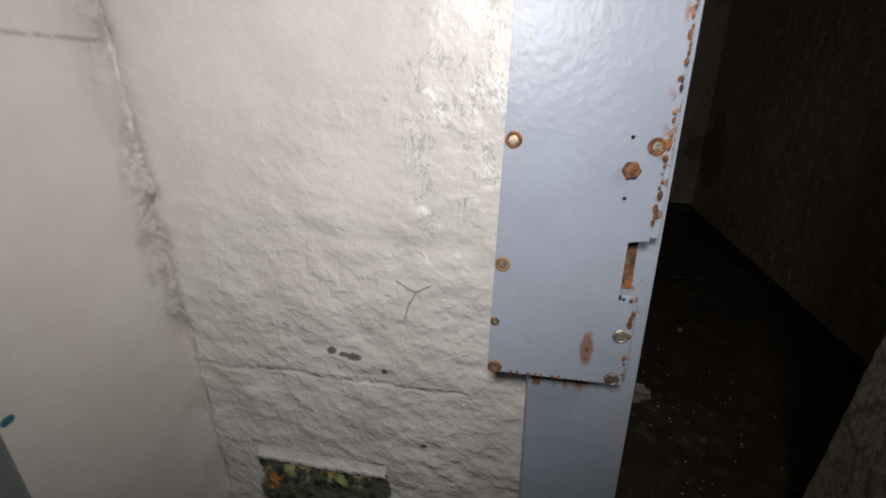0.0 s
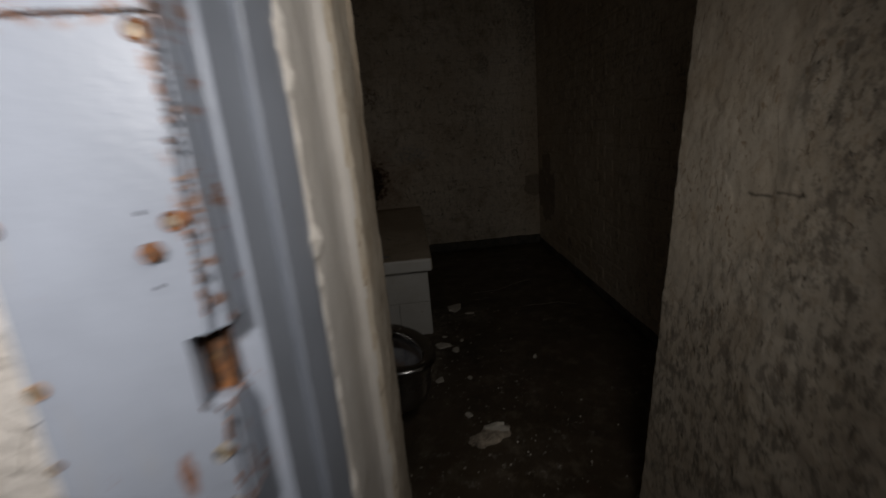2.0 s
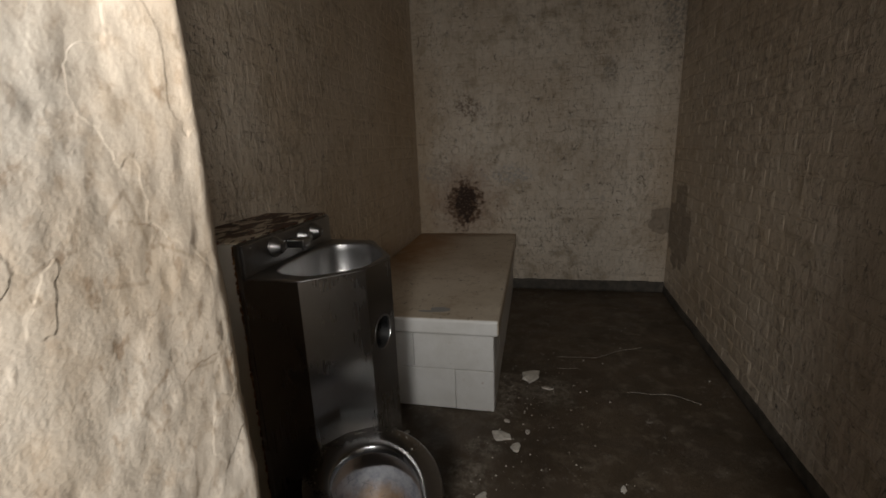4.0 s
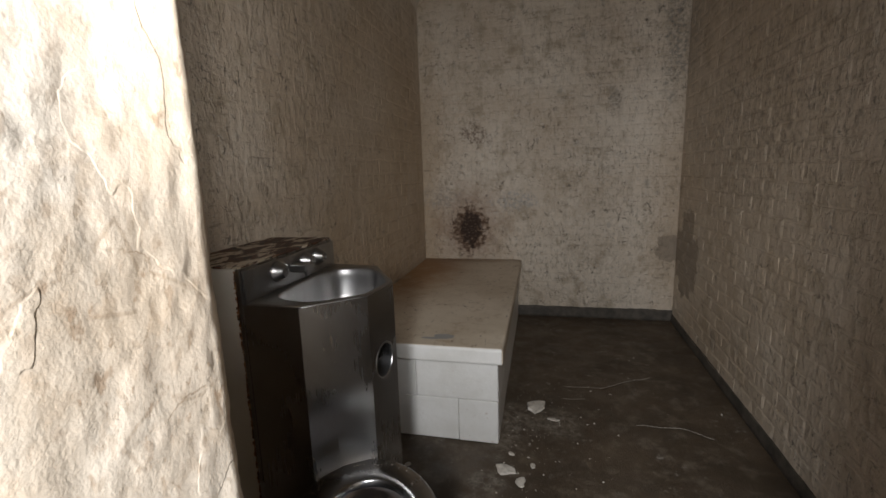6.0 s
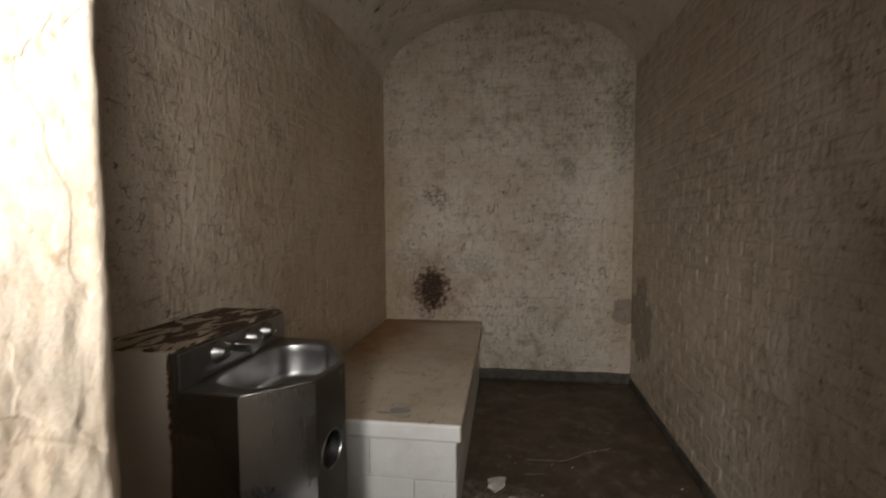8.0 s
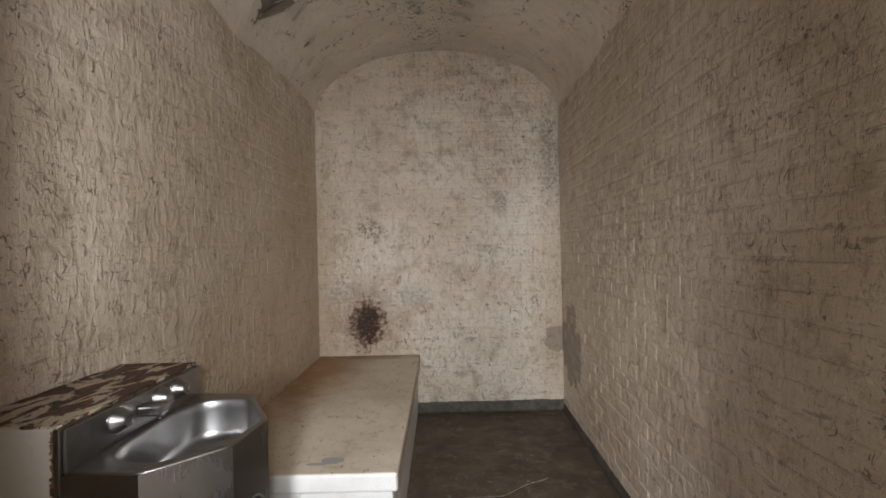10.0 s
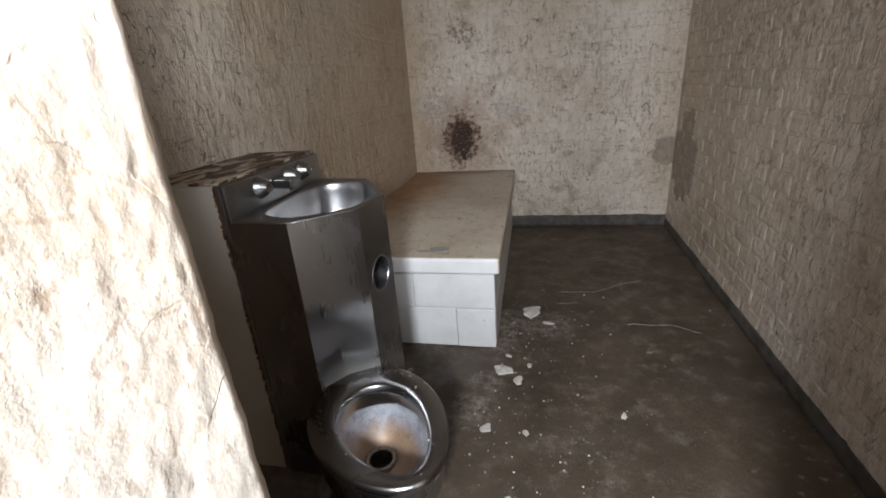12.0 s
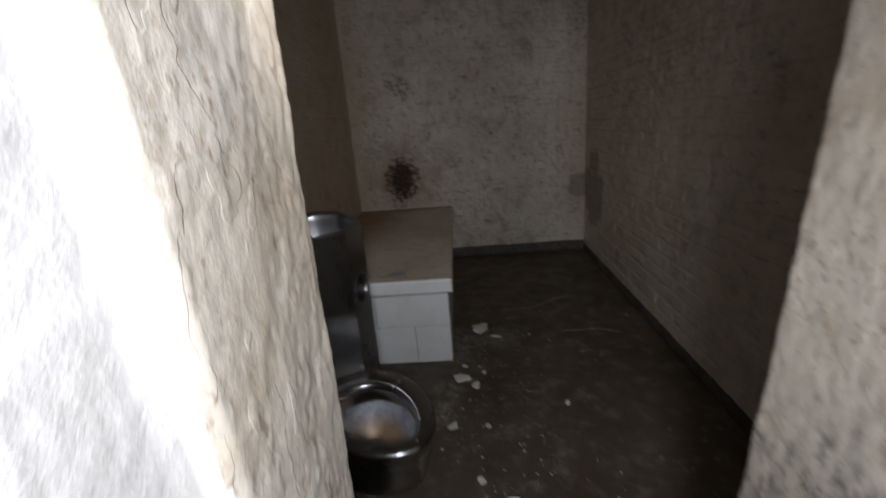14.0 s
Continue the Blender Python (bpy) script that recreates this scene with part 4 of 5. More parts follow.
def door_frame():
    root = structure(new("door_frame"), "blue-grey painted steel door frame with a screwed lock cover and rust", "door frame")
    # left upright: face, rebate, stop
    part("upright", box(0.078, 0.192, 0.352, 0.46, 0, 2.06, 0.003), GREY, root)
    part("stop", box(0.180, 0.2005, 0.418, 0.517, 0, 2.05, 0.004), GREY, root)
    part("upright", box(1.003, 1.12, 0.352, 0.46, 0, 2.06, 0.003), GREY, root)
    part("stop", box(0.985, 1.01, 0.418, 0.51, 0, 2.05, 0.004), GREY, root)
    part("head", box(0.078, 1.12, 0.352, 0.46, 2.061, 2.16, 0.003), GREY, root)
    # lock box behind the cover, with a notch for the bolt
    part("lock_box", box(0.047, 0.150, 0.323, 0.41, 1.026, 1.444), GREY, root)
    part("edge_strip", box(0.152, 0.180, 0.3235, 0.352, 1.175, 1.443, 0.001), GREY, root)
    part("edge_strip", box(0.152, 0.172, 0.3235, 0.352, 1.026, 1.118, 0.001), GREY, root)
    part("bolt_pocket", box(0.1505, 0.168, 0.338, 0.351, 1.119, 1.174), RUST, root, "rusted bolt pocket")

    def plate(points):
        bm = bmesh.new()
        a = [bm.verts.new((x, 0.316, z)) for x, z in points]
        b = [bm.verts.new((x, 0.3225, z)) for x, z in points]
        bm.faces.new(a)
        bm.faces.new(b[::-1])
        for i in range(len(a)):
            j = (i + 1) % len(a)
            bm.faces.new((a[i], a[j], b[j], b[i]))
        bmesh.ops.bevel(bm, geom=[e for e in bm.edges if abs(e.verts[0].co.y - 0.316) < 1e-5 and abs(e.verts[1].co.y - 0.316) < 1e-5], offset=0.0012, segments=2, affect="EDGES")
        return bm

    upper = part("cover_plate", plate([(0.049, 1.3825), (0.178, 1.3780), (0.181, 1.446), (0.050, 1.450)]), GREY, root)
    lower = part("cover_plate", plate([(0.0350, 1.0225), (0.1675, 1.0225), (0.1680, 1.113), (0.1525, 1.1175), (0.1530, 1.174), (0.1710, 1.174), (0.1775, 1.3755), (0.0485, 1.3800)]), GREY, root)
    for x, z in ((0.116, 1.438), (0.055, 1.413), (0.173, 1.408)):
        screw(upper, x, 0.3158, z)
    for x, z in ((0.056, 1.372), (0.170, 1.367), (0.052, 1.259), (0.165, 1.255), (0.047, 1.145), (0.043, 1.029)):
        screw(lower, x, 0.3158, z)
    for x, z in ((0.160, 1.079), (0.158, 1.030)):
        screw(lower, x, 0.3158, z, rusty=False)
    screw(lower, 0.0415, 0.3158, 1.083, 0.0045)
    part("bolt", lathe([(0, 0), (0.0075, 0), (0.0075, 0.004), (0.006, 0.0055), (0, 0.0055)], 6, pose(0.148, 0.316, 1.236, 90, 0, 0)), RUST, lower)
    for dz in (0.026, -0.024):
        part("pin_hole", lathe([(0, 0), (0.0017, 0), (0, 0.0006)], 10, pose(0.146, 0.3157, 1.236 + dz, 90, 0, 0)), BLACK, lower)
    # rust: a ragged bead along the edge of the cover and streaks below it
    rng = random.Random(8)

    def rust_bead(points, size, gap):
        bm = bmesh.new()
        for (ax, az), (bx, bz) in zip(points, points[1:]):
            n = round(math.hypot(bx - ax, bz - az) / 0.006)
            for i in range(n):
                if rng.random() < gap:
                    continue
                f = i / n
                x, z = ax + (bx - ax) * f, az + (bz - az) * f
                s = size * rng.uniform(0.5, 1.3)
                blob = lathe([(0, 0), (s, 0.0002), (s * 0.7, 0.001), (0, 0.0013)], 6, pose(x + rng.uniform(-1, 1) * size * 0.5, 0.3163, z, 90, 0, 0) @ Matrix.Diagonal((1, rng.uniform(1, 2.2), 1, 1)))
                tmp = bpy.data.meshes.new("tmp")
                blob.to_mesh(tmp)
                blob.free()
                bm.from_mesh(tmp)
                bpy.data.meshes.remove(tmp)
        return bm

    part("rust_edge", rust_bead([(0.1665, 1.03), (0.1672, 1.11)], 0.0022, 0.25), RUST, lower, "ragged rust along the plate edge")
    part("rust_edge", rust_bead([(0.1715, 1.18), (0.1765, 1.37)], 0.0021, 0.25), RUST, lower)
    part("rust_edge", rust_bead([(0.049, 1.381), (0.178, 1.377)], 0.0014, 0.2), RUST, lower)
    part("rust_edge", rust_bead([(0.060, 1.0245), (0.166, 1.0240)], 0.0015, 0.35), RUST, lower)
    part("rust_edge", rust_bead([(0.0525, 1.4485), (0.18, 1.4450)], 0.0012, 0.5), RUST, upper)
    part("rust_streak", rust_bead([(0.131, 1.045), (0.132, 1.078)], 0.0020, 0.15), RUST, lower)
    part("rust_edge", rust_bead([(0.1535, 1.119), (0.169, 1.115)], 0.0022, 0.1), RUST, lower)
    return root


door_frame()


# ---- the door, swung wide open against the corridor wall
def cell_door():
    root = tagged(new("cell_door"), "heavy blue-grey painted steel cell door, swung open", "door")
    part("leaf", box(0, 0.78, -0.05, 0, 0.02, 2.03, 0.004), DOOR_GREY, root)
    part("edge_channel", box(0.765, 0.79, -0.058, -0.002, 0.02, 2.03, 0.003), DOOR_GREY, root)
    part("guard_flange", box(0.735, 0.815, -0.062, -0.056, 1.0, 1.32, 0.003), DOOR_GREY, root, "rounded grey strike guard with rust specks")
    lock = part("lock_plate", box(0.45, 0.733, -0.056, -0.0505, 1.02, 1.24, 0.001), DOOR_GREY, root)
    face = pose(0.62, -0.056, 1.13, 90, 0, 0)
    rose = part("escutcheon", lathe([(0, 0), (0.043, 0), (0.043, 0.004), (0.040, 0.006), (0.016, 0.006), (0.015, 0.002), (0, 0.002)], 40, face), STEEL, lock, "round steel keyhole plate", smooth=False)
    part("keyhole", box(0.600, 0.640, -0.0590, -0.0585, 1.126, 1.134), BLACK, rose)
    for x, z in ((0.635, 1.155), (0.605, 1.105)):
        screw(rose, x, -0.0622, z, 0.006, False)
    for x, z in ((0.47, 1.225), (0.70, 1.225), (0.47, 1.035), (0.70, 1.035)):
        screw(lock, x, -0.0564, z, 0.006, False)
    grip = part("handle", box(0.55, 0.60, -0.056, -0.050, 1.38, 1.62, 0.004), STEEL, root, "bright steel pull handle")
    part("bar", lathe([(0, 0), (0.011, 0), (0.011, 0.17), (0, 0.17)], 16, pose(0.575, -0.10, 1.415)), STEEL, grip, smooth=False)
    part("bracket", box(0.563, 0.587, -0.10, -0.055, 1.405, 1.42, 0.003), STEEL, grip)
    part("bracket", box(0.563, 0.587, -0.10, -0.055, 1.58, 1.595, 0.003), STEEL, grip)
    for z in (0.3, 1.75):
        part("hinge", lathe([(0, 0), (0.016, 0), (0.016, 0.12), (0, 0.12)], 16, pose(-0.012, -0.006, z)), DOOR_GREY, root)
    root.matrix_world = pose(1.14, 0.325, 0.0, 0, 0, -14)
    return root


cell_door()


# ---- the sleeping bench: block base with a cast slab on it
def bench():
    root = tagged(new("concrete_bed"), "built-in cell bed of white painted blocks with worn slab", "bed")
    part("core", box(X0 + 0.005, 0.358, 2.71, Y1 - 0.004, 0, 0.468), BED_SIDE, root)
    rng = random.Random(2)
    # front blocks, two courses in bond, then the long side
    for z0, z1, cuts in ((0.002, 0.2362, (-0.543, -0.215, 0.162, 0.370)), (0.2392, 0.468, (-0.543, -0.44, -0.062, 0.370))):
        for a, b in zip(cuts, cuts[1:]):
            part("block", box(a + 0.001, b - 0.001, 2.688 + rng.uniform(-0.002, 0.001), 2.713, z0, z1, 0.004), BED_SIDE, root)
    for k, (z0, z1) in enumerate(((0.002, 0.2362), (0.2392, 0.468))):
        y = 2.715 - (0.2 if k else 0.0)
        while y < Y1 - 0.02:
            a, b = max(2.715, y), min(y + 0.396, Y1 - 0.004)
            if b - a > 0.03:
                part("block", box(0.354, 0.370 + rng.uniform(-0.001, 0.001), a, b - 0.004, z0, z1, 0.004), BED_SIDE, root)
            y += 0.4
    bm = box(X0 + 0.004, 0.402, 2.612, Y1 - 0.004, 0.470, 0.556, 0.014, 3)
    slab = part("slab", bm, BED_SIDE, root, "cast slab, worn brown on top with white front edge")
    slab.data.materials.append(BED_TOP)
    for p in slab.data.polygons:
        if p.normal.z > 0.8 or p.normal.x > 0.6:
            p.material_index = 1
    return root


bench()


# ---- the steel basin and toilet unit
AX, AY = -0.085, 1.698      # corners of the apron
BX, BY = 0.064, 1.833
CX2, CY2 = 0.085, 2.005
DX, DY = -0.060, 2.235
TOP = 1.04


def basin_unit():
    root = tagged(new("basin_toilet_unit"), "stainless steel prison basin and toilet combined, scuffed and stained", "toilet")
    # painted steel cabinet that holds the pipes
    cab = part("cabinet", box(X0 + 0.004, -0.283, 1.712, 2.262, 0.125, 1.146, 0.003), CABINET, root, "cream painted steel cabinet rusting at its edge")
    part("top_panel", box(X0 + 0.004, -0.272, 1.706, 2.266, 1.147, 1.153, 0.001), FLAKED, cab, "flaked cream top over brown rust")
    part("front_flange", box(-0.2825, -0.268, 1.704, 2.268, 0.12, 1.1465, 0.002), STEEL, root)
    # rusted ragged edge of the cabinet
    rng = random.Random(5)
    bm = bmesh.new()
    for i in range(150):
        z = 0.13 + 1.01 * i / 150
        w = rng.uniform(0.002, 0.010)
        box(-0.286 - w, -0.283, 1.7095, 1.7118 , z, z + rng.uniform(0.003, 0.012), bm=bm)
    part("rusted_edge", bm, RUST, cab)
    part("splashback", box(-0.2675, -0.258, 1.712, 2.262, TOP, 1.142, 0.003), STEEL_SOFT, root)

    # the body under the basin: side panels upright, the angled front leaning in below
    def ring(z, back):
        # back: how far the angled front is drawn in
        n = Vector((BY - AY, -(BX - AX)))
        n.normalize()
        a, b = Vector((AX, AY)) - n * back, Vector((BX, BY)) - n * back
        return [(-0.268, 1.706), (AX, AY), (a.x * 0.55 + b.x * 0.45, a.y * 0.55 + b.y * 0.45), (BX, BY), (CX2, CY2), (DX, DY), (-0.268, 2.258)]

    levels = [(TOP, 0.0), (TOP - 0.004, 0.0), (0.80, 0.0), (0.76, 0.004), (0.72, 0.012), (0.68, 0.024), (0.64, 0.036), (0.60, 0.044), (0.56, 0.044), (0.53, 0.036), (0.505, 0.020), (0.48, 0.0), (0.12, 0.0)]
    bm = bmesh.new()
    rings = [[bm.verts.new((x, y, z)) for x, y in ring(z, back)] for z, back in levels]
    front = []
    for a, b in zip(rings, rings[1:]):
        for i in (0, 1, 2, 4, 5):
            f = bm.faces.new((a[i], a[i + 1], b[i + 1], b[i]))
            f.smooth = i in (1, 2)
    bm.edges.ensure_lookup_table()
    for e in bm.edges:
        v = e.verts
        middle = abs(v[0].co.x + 0.018) < 0.03 and abs(v[0].co.y - 1.76) < 0.03
        if abs(v[0].co.z - v[1].co.z) > 1e-4 and not middle:
            e.smooth = False
    body = part("apron", bm, STEEL, root)
    # the side panel, with a round opening and a short tube behind it for the paper
    b, c = Vector((BX, BY, 0)), Vector((CX2, CY2, 0))
    mid, half = (b + c) / 2, (c - b).length / 2
    u = (c - b).normalized()
    inward = Vector((-u.y, u.x, 0))
    hole, zc, sides = 0.058, 0.800, 48
    bm = bmesh.new()
    loops = []
    for k, depth in ((0, 0.0), (1, 0.0), (1.02, 0.003), (1.02, 0.075)):
        loop = []
        for i in range(sides):
            a = 2 * math.pi * i / sides
            ca, sa = math.cos(a), math.sin(a)
            if k == 0:
                reach = min(half / abs(ca) if abs(ca) > 1e-6 else 9, ((TOP - zc) if sa > 0 else (zc - 0.12)) / abs(sa) if abs(sa) > 1e-6 else 9)
            else:
                reach = hole / k
            loop.append(bm.verts.new(mid + u * (ca * reach) + inward * depth + Vector((0, 0, zc + sa * reach))))
        loops.append(loop)
    corner = [(half, 0.12 - zc), (half, TOP - zc), (-half, TOP - zc), (-half, 0.12 - zc)]
    for sx, sz in corner:
        near = min(loops[0], key=lambda v: (v.co - (mid + u * sx + Vector((0, 0, zc + sz)))).length)
        near.co = mid + u * sx + Vector((0, 0, zc + sz))
    for a, d in zip(loops, loops[1:]):
        for i in range(sides):
            q = (i + 1) % sides
            bm.faces.new((a[i], a[q], d[q], d[i]))
    bm.faces.new(loops[-1])
    part("side_panel", bm, STEEL, root, "steel side panel with a round paper recess")
    turn = Matrix.Translation(mid + Vector((0, 0, zc))) @ (-inward).to_track_quat("Z", "Y").to_matrix().to_4x4()
    part("recess_rim", lathe([(hole - 0.003, 0.0), (hole - 0.001, 0.0025), (hole + 0.003, 0.0015), (hole + 0.004, -0.001)], 40, turn), STEEL_SOFT, body, smooth=True)

    # top with an oval basin sunk in it
    outer = [(-0.259, 1.706), (AX, AY), (BX, BY), (CX2, CY2), (DX, DY), (-0.259, 2.258)]
    cx, cy = -0.100, 1.978
    n = 72
    bm = bmesh.new()

    def outline(i):
        a = 2 * math.pi * i / n
        d = Vector((math.cos(a), math.sin(a)))
        best = 9.0
        for (px, py), (qx, qy) in zip(outer, outer[1:] + outer[:1]):
            ex, ey = qx - px, qy - py
            det = d.x * -ey + d.y * ex
            if abs(det) < 1e-9:
                continue
            rx, ry = px - cx, py - cy
            s = (rx * -ey + ry * ex) / det
            u = (d.x * ry - d.y * rx) / det
            if s > 0 and -1e-6 <= u <= 1 + 1e-6:
                best = min(best, s)
        return a, best

    profile = [(1.0, 0.0), (1.0, 0.003), (0.975, 0.006), (0.96, 0.005), (0.945, 0.004)]
    loops = []
    for k, (f, z) in enumerate(profile):
        loop = []
        for i in range(n):
            a, r = outline(i)
            loop.append(bm.verts.new((cx + math.cos(a) * r * f, cy + math.sin(a) * r * f, TOP + z)))
        loops.append(loop)
    for f, z in ((1.015, 0.004), (1.0, 0.003), (0.985, -0.006), (0.978, -0.03), (0.965, -0.100), (0.92, -0.128), (0.6, -0.140), (0.12, -0.144)):
        loop = []
        for i in range(n):
            a, r = outline(i)
            r2 = (min(r, 1.0) ** -10 / 0.905 ** 10 + (0.180 + 0.055 * abs(math.sin(a)) ** 2) ** -10) ** (-1 / 10)
            loop.append(bm.verts.new((cx + 0.004 + math.cos(a) * r2 * f, cy + math.sin(a) * r2 * f, TOP + z)))
        loops.append(loop)
    for a, b in zip(loops, loops[1:]):
        for i in range(n):
            j = (i + 1) % n
            bm.faces.new((a[i], a[j], b[j], b[i]))
    bm.faces.new(loops[-1])
    part("basin", bm, STEEL_SOFT, root, "sunk rounded steel basin", smooth=True)
    part("drain", lathe([(0, 0.0), (0.02, 0.0), (0.024, 0.002), (0.026, 0), (0, 0.0)], 24, pose(cx + 0.012, cy, TOP - 0.143)), BRASSY, root)

    # buttons and spout on the splashback
    out = pose(0, 0, 0, 0, 90, 0)
    cone = [(0, 0), (0.036, 0), (0.036, 0.004), (0.028, 0.016), (0.020, 0.030), (0.019, 0.034), (0.014, 0.034), (0.013, 0.031), (0, 0.031)]
    for y in (1.868, 2.040, 2.125):
        part("push_button", lathe(cone, 32, Matrix.Translation((-0.258, y, 1.103)) @ out @ Matrix.Diagonal((0.92, 0.92, 1, 1))), STEEL_SOFT, root, "conical steel tap button", smooth=False)
    spout = part("spout", box(-0.258, -0.192, 1.938, 1.985, 1.082, 1.112, 0.006), STEEL, root, "square steel spout")
    part("outlet", lathe([(0, 0), (0.010, 0), (0.010, 0.012), (0, 0.012)], 16, pose(-0.205, 1.9615, 1.071)), STEEL, spout)
    return root


unit = basin_unit()


def toilet():
    """The toilet pan, under the angled front, with its integral seat rim; one piece with the unit."""
    along = Vector((BY - AY, -(BX - AX), 0)).normalized()      # out of the angled front
    across = Vector((-along.y, along.x, 0))
    base = Vector(((AX + BX) / 2, (AY + BY) / 2, 0)) - along * 0.03

    def egg(i, n, length, width, start):
        a = 2 * math.pi * i / n
        u, v = math.cos(a), math.sin(a)
        w = width * (0.99 - (0.13 if width > 0.3 else 0.22) * u)
        return base + along * (start + length * 0.5 + u * length * 0.5) + across * (v * w / 2)

    n = 64
    bm = bmesh.new()
    # outside from the rounded underside up, over the rim, down inside
    sections = [(0.10, 0.06, 0.10, 0.266), (0.36, 0.26, 0.0, 0.274), (0.42, 0.315, 0.0, 0.290), (0.452, 0.336, 0.0, 0.318), (0.468, 0.350, 0.0, 0.360), (0.478, 0.356, 0.0, 0.435), (0.495, 0.367, 0.0, 0.470),
                (0.505, 0.374, 0.0, 0.484), (0.503, 0.373, 0.0, 0.494), (0.496, 0.366, 0.003, 0.499), (0.486, 0.356, 0.008, 0.502), (0.40, 0.262, 0.070, 0.500), (0.368, 0.238, 0.094, 0.498), (0.358, 0.229, 0.100, 0.492), (0.354, 0.225, 0.103, 0.474)]
    rings = []
    for length, width, start, z in sections:
        ring = []
        for i in range(n):
            p = egg(i, n, length, width, start)
            ring.append(bm.verts.new((p.x, p.y, z)))
        rings.append(ring)
    for a, b in zip(rings, rings[1:]):
        for i in range(n):
            j = (i + 1) % n
            bm.faces.new((a[i], a[j], b[j], b[i]))
    pan = part("toilet_pan", bm, STEEL, unit, "egg-shaped steel toilet pan with built-in seat rim", smooth=True)
    bm = bmesh.new()
    rings = []
    for length, width, start, z in ((0.354, 0.225, 0.103, 0.475), (0.375, 0.250, 0.097, 0.455), (0.366, 0.246, 0.10, 0.42), (0.325, 0.218, 0.11, 0.375), (0.245, 0.170, 0.13, 0.335), (0.155, 0.125, 0.145, 0.310), (0.095, 0.09, 0.155, 0.300)):
        rings.append([bm.verts.new((*egg(i, n, length, width, start).xy, z)) for i in range(n)])
    for a, b in zip(rings, rings[1:]):
        for i in range(n):
            j = (i + 1) % n
            bm.faces.new((a[i], a[j], b[j], b[i]))
    rng = random.Random(31)
    crumbs = bmesh.new()
    for _ in range(34):
        p = egg(rng.choice((rng.uniform(20, 44), rng.uniform(0, n))), n, rng.uniform(0.41, 0.48), rng.uniform(0.275, 0.345), 0.03)
        s = rng.uniform(0.0012, 0.0032)
        pts = [crumbs.verts.new((p.x + s * math.cos(a), p.y + s * math.sin(a), 0.5005)) for a in (0, 1.5, 3.0, 4.6)]
        tip = crumbs.verts.new((p.x, p.y, 0.5015 + s))
        for i in range(4):
            crumbs.faces.new((pts[i], pts[(i + 1) % 4], tip))
    tagged(part("plaster_crumbs", crumbs, CHIP), "white plaster crumbs lying on the toilet rim", "debris", kind="stuff")
    part("bowl", bm, BOWL, pan, "limescaled bowl with brown stain", smooth=True)
    c = base + along * (0.155 + 0.0475)
    part("drain", lathe([(0.048, 0.0), (0.046, 0.006), (0.036, 0.004), (0.033, -0.015), (0.03, -0.026), (0, -0.026)], 32, pose(c.x, c.y, 0.299)), BLACK, pan, smooth=True)
    part("drain_rim", lathe([(0.050, -0.001), (0.048, 0.006), (0.037, 0.006), (0.035, -0.006)], 32, pose(c.x, c.y, 0.301)), BRASSY, pan, smooth=True)


toilet()
part("plinth", box(X0 + 0.002, -0.15, 1.66, 2.29, 0.0, 0.1215, 0.012), CONCRETE, unit, "raw concrete foot under the cabinet")


# ---- plaster fallen on the floor
def chip(x, y, size, thick, seed, material=CHIP, label="broken flake of cream plaster lying on the floor"):
    rng = random.Random(seed)
    n = 11
    bm = bmesh.new()
    base, top = [], []
    sx, sy = size
    turn = rng.uniform(0, 6.28)
    for i in range(n):
        a = 2 * math.pi * i / n
        r = rng.uniform(0.62, 1.08)
        px, py = math.cos(a) * sx * r, math.sin(a) * sy * r
        qx, qy = px * math.cos(turn) - py * math.sin(turn), px * math.sin(turn) + py * math.cos(turn)
        z = rng.uniform(0.0, 0.25) * thick
        base.append(bm.verts.new((x + qx, y + qy, z)))
        top.append(bm.verts.new((x + qx * 0.93, y + qy * 0.93, z + thick * rng.uniform(0.7, 1.15))))
    mid = bm.verts.new((x, y, thick * 1.25))
    low = bm.verts.new((x, y, 0.0))
    for i in range(n):
        j = (i + 1) % n
        bm.faces.new((base[i], base[j], top[j], top[i]))
        bm.faces.new((top[i], top[j], mid))
        bm.faces.new((base[j], base[i], low))
    return tagged(part("plaster_flake", bm, material), label, "rubble", "plaster fallen on the cell floor")


for k, (x, y, size, thick) in enumerate((
        (0.555, 3.075, (0.085, 0.058), 0.014), (0.418, 2.495, (0.052, 0.040), 0.010), (0.495, 2.425, (0.035, 0.024), 0.008), (0.547, 2.547, (0.022, 0.014), 0.006),
        (0.371, 2.105, (0.030, 0.022), 0.010), (0.534, 2.098, (0.020, 0.014), 0.006), (0.482, 1.783, (0.026, 0.018), 0.008),
        (0.938, 2.24, (0.022, 0.014), 0.005), (0.65, 2.96, (0.040, 0.018), 0.005), (-0.05, 2.45, (0.020, 0.016), 0.007), (0.44, 2.62, (0.018, 0.012), 0.006))):
    chip(x, y, size, thick, k + 1)
CHUNK = plain("crumbled_plaster", (0.50, 0.42, 0.33), 0.9, 0, 30.0, 0.5)


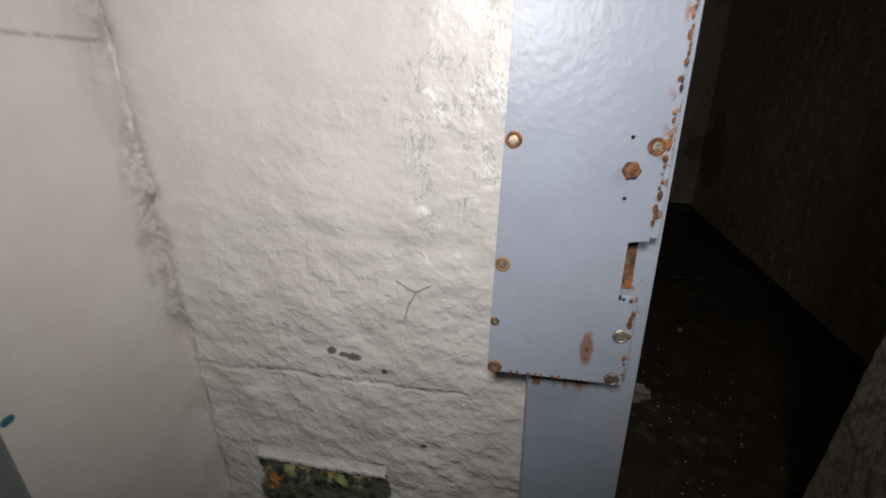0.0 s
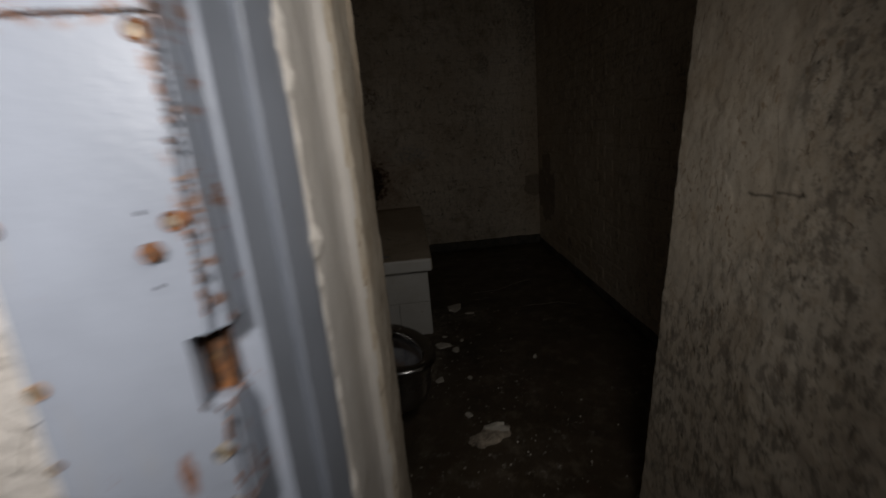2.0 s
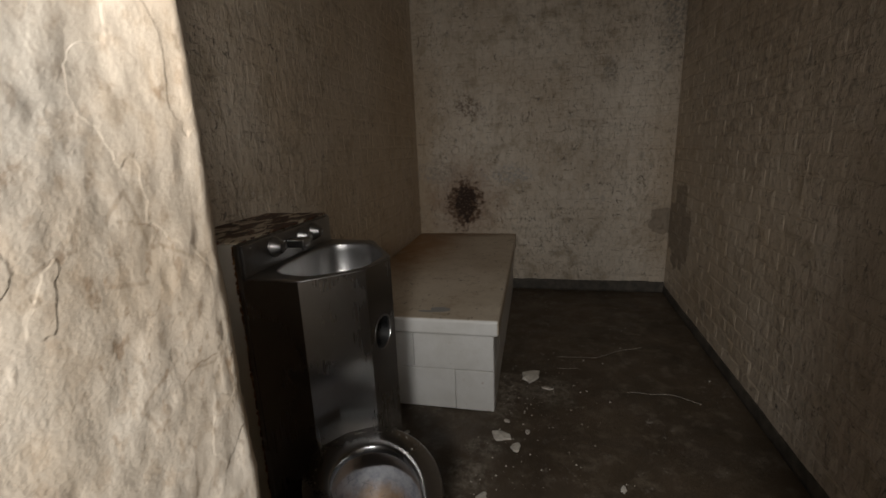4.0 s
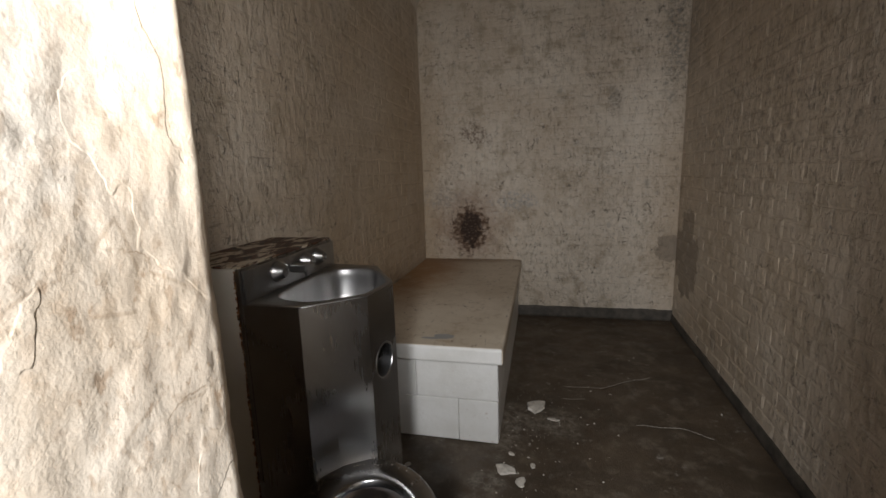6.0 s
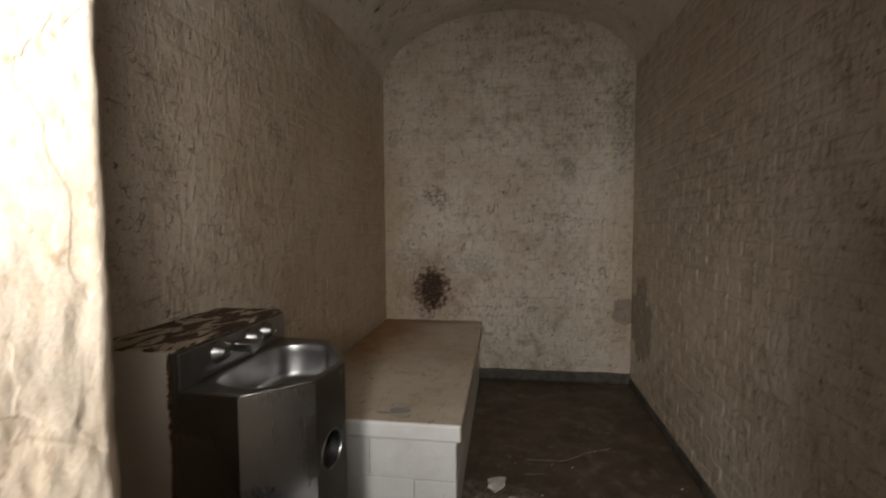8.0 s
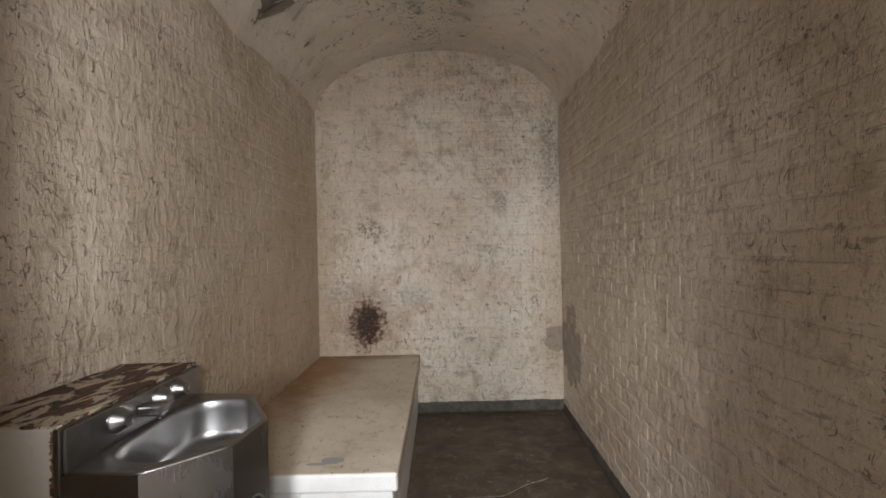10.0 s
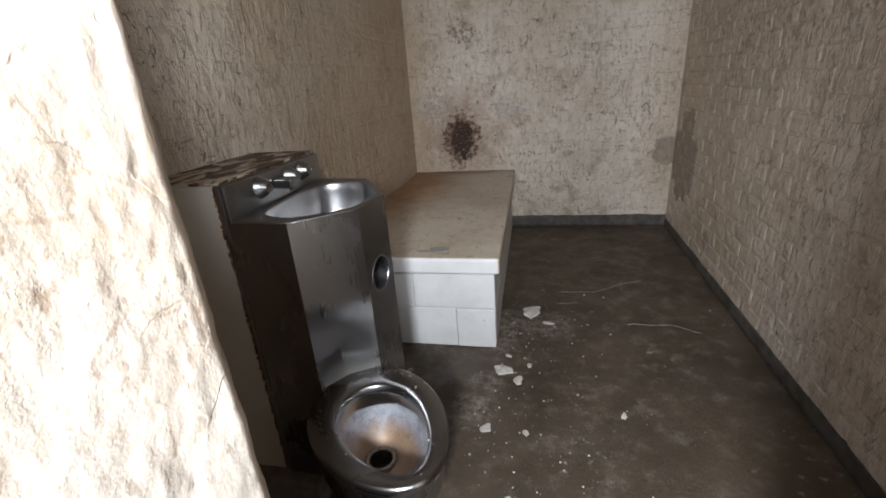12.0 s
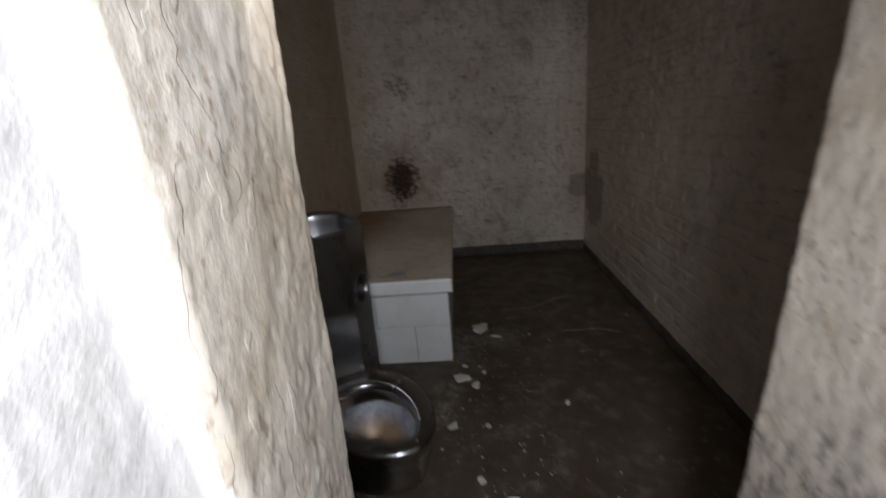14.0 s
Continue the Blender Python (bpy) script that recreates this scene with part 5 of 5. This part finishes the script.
def lump(x, y, length, width, height, turn, seed):
    """A crumbling lump of plaster: a low mound with a ragged rim."""
    rng = random.Random(seed)
    bm = bmesh.new()
    n, rings = 26, []
    ragged = [rng.uniform(0.78, 1.1) for _ in range(n)]
    for f, h in ((1.0, 0.0), (0.96, 0.45), (0.8, 0.75), (0.5, 0.95), (0.2, 0.9)):
        ring = []
        for i in range(n):
            a = 2 * math.pi * i / n
            px, py = math.cos(a) * length * f * ragged[i], math.sin(a) * width * f * ragged[i]
            qx, qy = px * math.cos(turn) - py * math.sin(turn), px * math.sin(turn) + py * math.cos(turn)
            z = height * h * (1 + 0.5 * noise.noise(Vector((qx, qy, seed)) * 40))
            ring.append(bm.verts.new((x + qx, y + qy, z)))
        rings.append(ring)
    for a, b in zip(rings, rings[1:]):
        for i in range(n):
            bm.faces.new((a[i], a[(i + 1) % n], b[(i + 1) % n], b[i]))
    bm.faces.new(rings[-1])
    return tagged(part("plaster_lump", bm, CHUNK), "crumbling tan lump of plaster lying on the floor", "rubble", "plaster fallen on the cell floor")


lump(0.562, 1.622, 0.112, 0.052, 0.016, 0.35, 3)
chip(0.590, 1.655, (0.060, 0.030), 0.024, 40)
chip(0.500, 1.575, (0.034, 0.022), 0.018, 41, CHUNK, "broken tan piece of plaster lying on the floor")


def grit():
    """Countless crumbs of plaster and dirt."""
    rng = random.Random(12)
    bm = bmesh.new()
    spots = [(0.56, 2.95, 0.22, 150), (0.35, 2.3, 0.22, 170), (0.55, 1.7, 0.25, 150), (0.42, 2.75, 0.14, 90), (0.8, 2.0, 0.45, 60), (0.9, 3.2, 0.6, 40), (-0.1, 1.45, 0.2, 60), (0.6, 1.3, 0.25, 90)]
    for cx, cy, spread, count in spots:
        for _ in range(count):
            x, y = rng.gauss(cx, spread), rng.gauss(cy, spread)
            if not (0.40 < x < X1 - 0.05 and 1.1 < y < Y1 - 0.1) and not (-0.3 < x < 0.45 and 1.15 < y < 1.55) and not (0.3 < x < 0.45 and 1.8 < y < 2.6):
                continue
            s = rng.choice((0.0012, 0.0016, 0.002, 0.003, 0.0055)) * rng.uniform(0.7, 1.2)
            pts = [bm.verts.new((x + s * math.cos(a) * rng.uniform(0.6, 1.2), y + s * math.sin(a) * rng.uniform(0.6, 1.2), 0.0)) for a in (0, 1.6, 3.1, 4.7)]
            tip = bm.verts.new((x, y, s * 0.8))
            for i in range(4):
                bm.faces.new((pts[i], pts[(i + 1) % 4], tip))
    return bm


tagged(part("grit", grit(), CHIP), "scattered crumbs of plaster and dirt on the floor", "debris", kind="stuff")


def scrape(points, width, seed):
    """A thin pale line of plaster dust scraped over the floor."""
    rng = random.Random(seed)
    bm = bmesh.new()
    rows = []
    n = 26
    for i in range(n + 1):
        f = i / n * (len(points) - 1)
        k = min(int(f), len(points) - 2)
        (ax, ay), (bx, by) = points[k], points[k + 1]
        x, y = ax + (bx - ax) * (f - k), ay + (by - ay) * (f - k)
        x, y = x + 0.010 * noise.noise(Vector((x * 14, y * 14, seed))), y + 0.016 * noise.noise(Vector((x * 11, y * 11, seed + 3)))
        w = width * max(0.05, 0.55 + 0.9 * noise.noise(Vector((x * 17, y * 17, seed + 9)))) * rng.uniform(0.5, 1.1)
        rows.append((bm.verts.new((x, y - w, 0.0012)), bm.verts.new((x, y, 0.0032)), bm.verts.new((x, y + w, 0.0012))))
    for a, b in zip(rows, rows[1:]):
        for q in range(2):
            bm.faces.new((a[q], a[q + 1], b[q + 1], b[q]))
    return tagged(part("dust_line", bm, DUSTY), "pale wavering scrape of dust on the floor", "dirt", "scrapes on the cell floor", "stuff")


scrape([(0.74, 3.36), (0.98, 3.38), (1.15, 3.50), (1.30, 3.57)], 0.009, 1)
scrape([(0.72, 3.20), (0.85, 3.22)], 0.010, 2)
scrape([(1.10, 2.98), (1.25, 2.99), (1.36, 2.98), (1.46, 2.92)], 0.007, 3)


# ---- the painted bricks of the cell walls, proud of their joints
def brick_mesh(seed, w, h):
    rng = random.Random(seed)
    d, e = 0.0036, 0.009
    bm = bmesh.new()
    j = lambda s: rng.uniform(-s, s)
    back = [bm.verts.new((x * w / 2, 0.004, z * h / 2)) for x, z in ((-1, -1), (1, -1), (1, 1), (-1, 1))]
    rim = [bm.verts.new((x * (w / 2 - 0.001) + j(0.002), -d * rng.uniform(0.15, 0.55), z * (h / 2 - 0.001) + j(0.0015))) for x, z in ((-1, -1), (1, -1), (1, 1), (-1, 1))]
    face = [bm.verts.new((x * (w / 2 - e * 2.6) + j(0.011), -d + j(0.0007), z * (h / 2 - e) + j(0.003))) for x, z in ((-1, -1), (1, -1), (1, 1), (-1, 1))]
    bm.faces.new(face)
    for i in range(4):
        k = (i + 1) % 4
        bm.faces.new((rim[i], rim[k], face[k], face[i]))
        bm.faces.new((back[i], back[k], rim[k], rim[i]))
    bmesh.ops.recalc_face_normals(bm, faces=bm.faces)
    me = bpy.data.meshes.new("brick")
    bm.to_mesh(me)
    bm.free()
    me.materials.append(CELL)
    return me


PITCH, COURSE = 0.240, 0.0895
BRICKS = [brick_mesh(i, PITCH - 0.009, COURSE - 0.009) for i in range(8)]


def brick_wall(wall, origin, turn, length, z_top, single, proud=1.0):
    """Bricks along a wall from origin; single(s, z): whether this one is picked out as a part; the rest are joined."""
    rng = random.Random(int(length * 1000) + int(turn))
    joined_v, joined_f = [], []
    count = 0
    rows = int((z_top - 0.05) / COURSE)
    for r in range(rows):
        z = 0.06 + COURSE * (r + 0.5)
        s = -PITCH / 2 * (r % 2)
        while s < length - 0.02:
            a, b = max(0.0, s), min(length, s + PITCH)
            s += PITCH
            if b - a < 0.04:
                continue
            me = rng.choice(BRICKS)
            m = Matrix.Translation(origin) @ pose(0, 0, 0, 0, 0, turn) @ Matrix.Translation(((a + b) / 2, 0, z)) @ pose(0, 0, 0, rng.uniform(-0.5, 0.5), rng.uniform(-0.5, 0.5), rng.uniform(-0.4, 0.4)) @ Matrix.Diagonal(((b - a - 0.009) / (PITCH - 0.009), proud, 1, 1))
            if count < 300 and single((a + b) / 2, z):
                ob = new("brick", me)
                ob.parent = wall
                ob.matrix_basis = m
                count += 1
            else:
                k = len(joined_v)
                joined_v += [tuple(m @ v.co) for v in me.vertices]
                joined_f += [tuple(k + i for i in p.vertices) for p in me.polygons]
    if joined_f:
        me = bpy.data.meshes.new("bricks")
        me.from_pydata(joined_v, [], joined_f)
        me.materials.append(CELL)
        ob = new("bricks", me)
        ob.parent = wall
        tagged(ob, kind="stuff")


brick_wall(wall_back, (X0, Y1, 0), 0, X1 - X0, CROWN, lambda s, z: 0.5 < z < 2.9, 0.85)
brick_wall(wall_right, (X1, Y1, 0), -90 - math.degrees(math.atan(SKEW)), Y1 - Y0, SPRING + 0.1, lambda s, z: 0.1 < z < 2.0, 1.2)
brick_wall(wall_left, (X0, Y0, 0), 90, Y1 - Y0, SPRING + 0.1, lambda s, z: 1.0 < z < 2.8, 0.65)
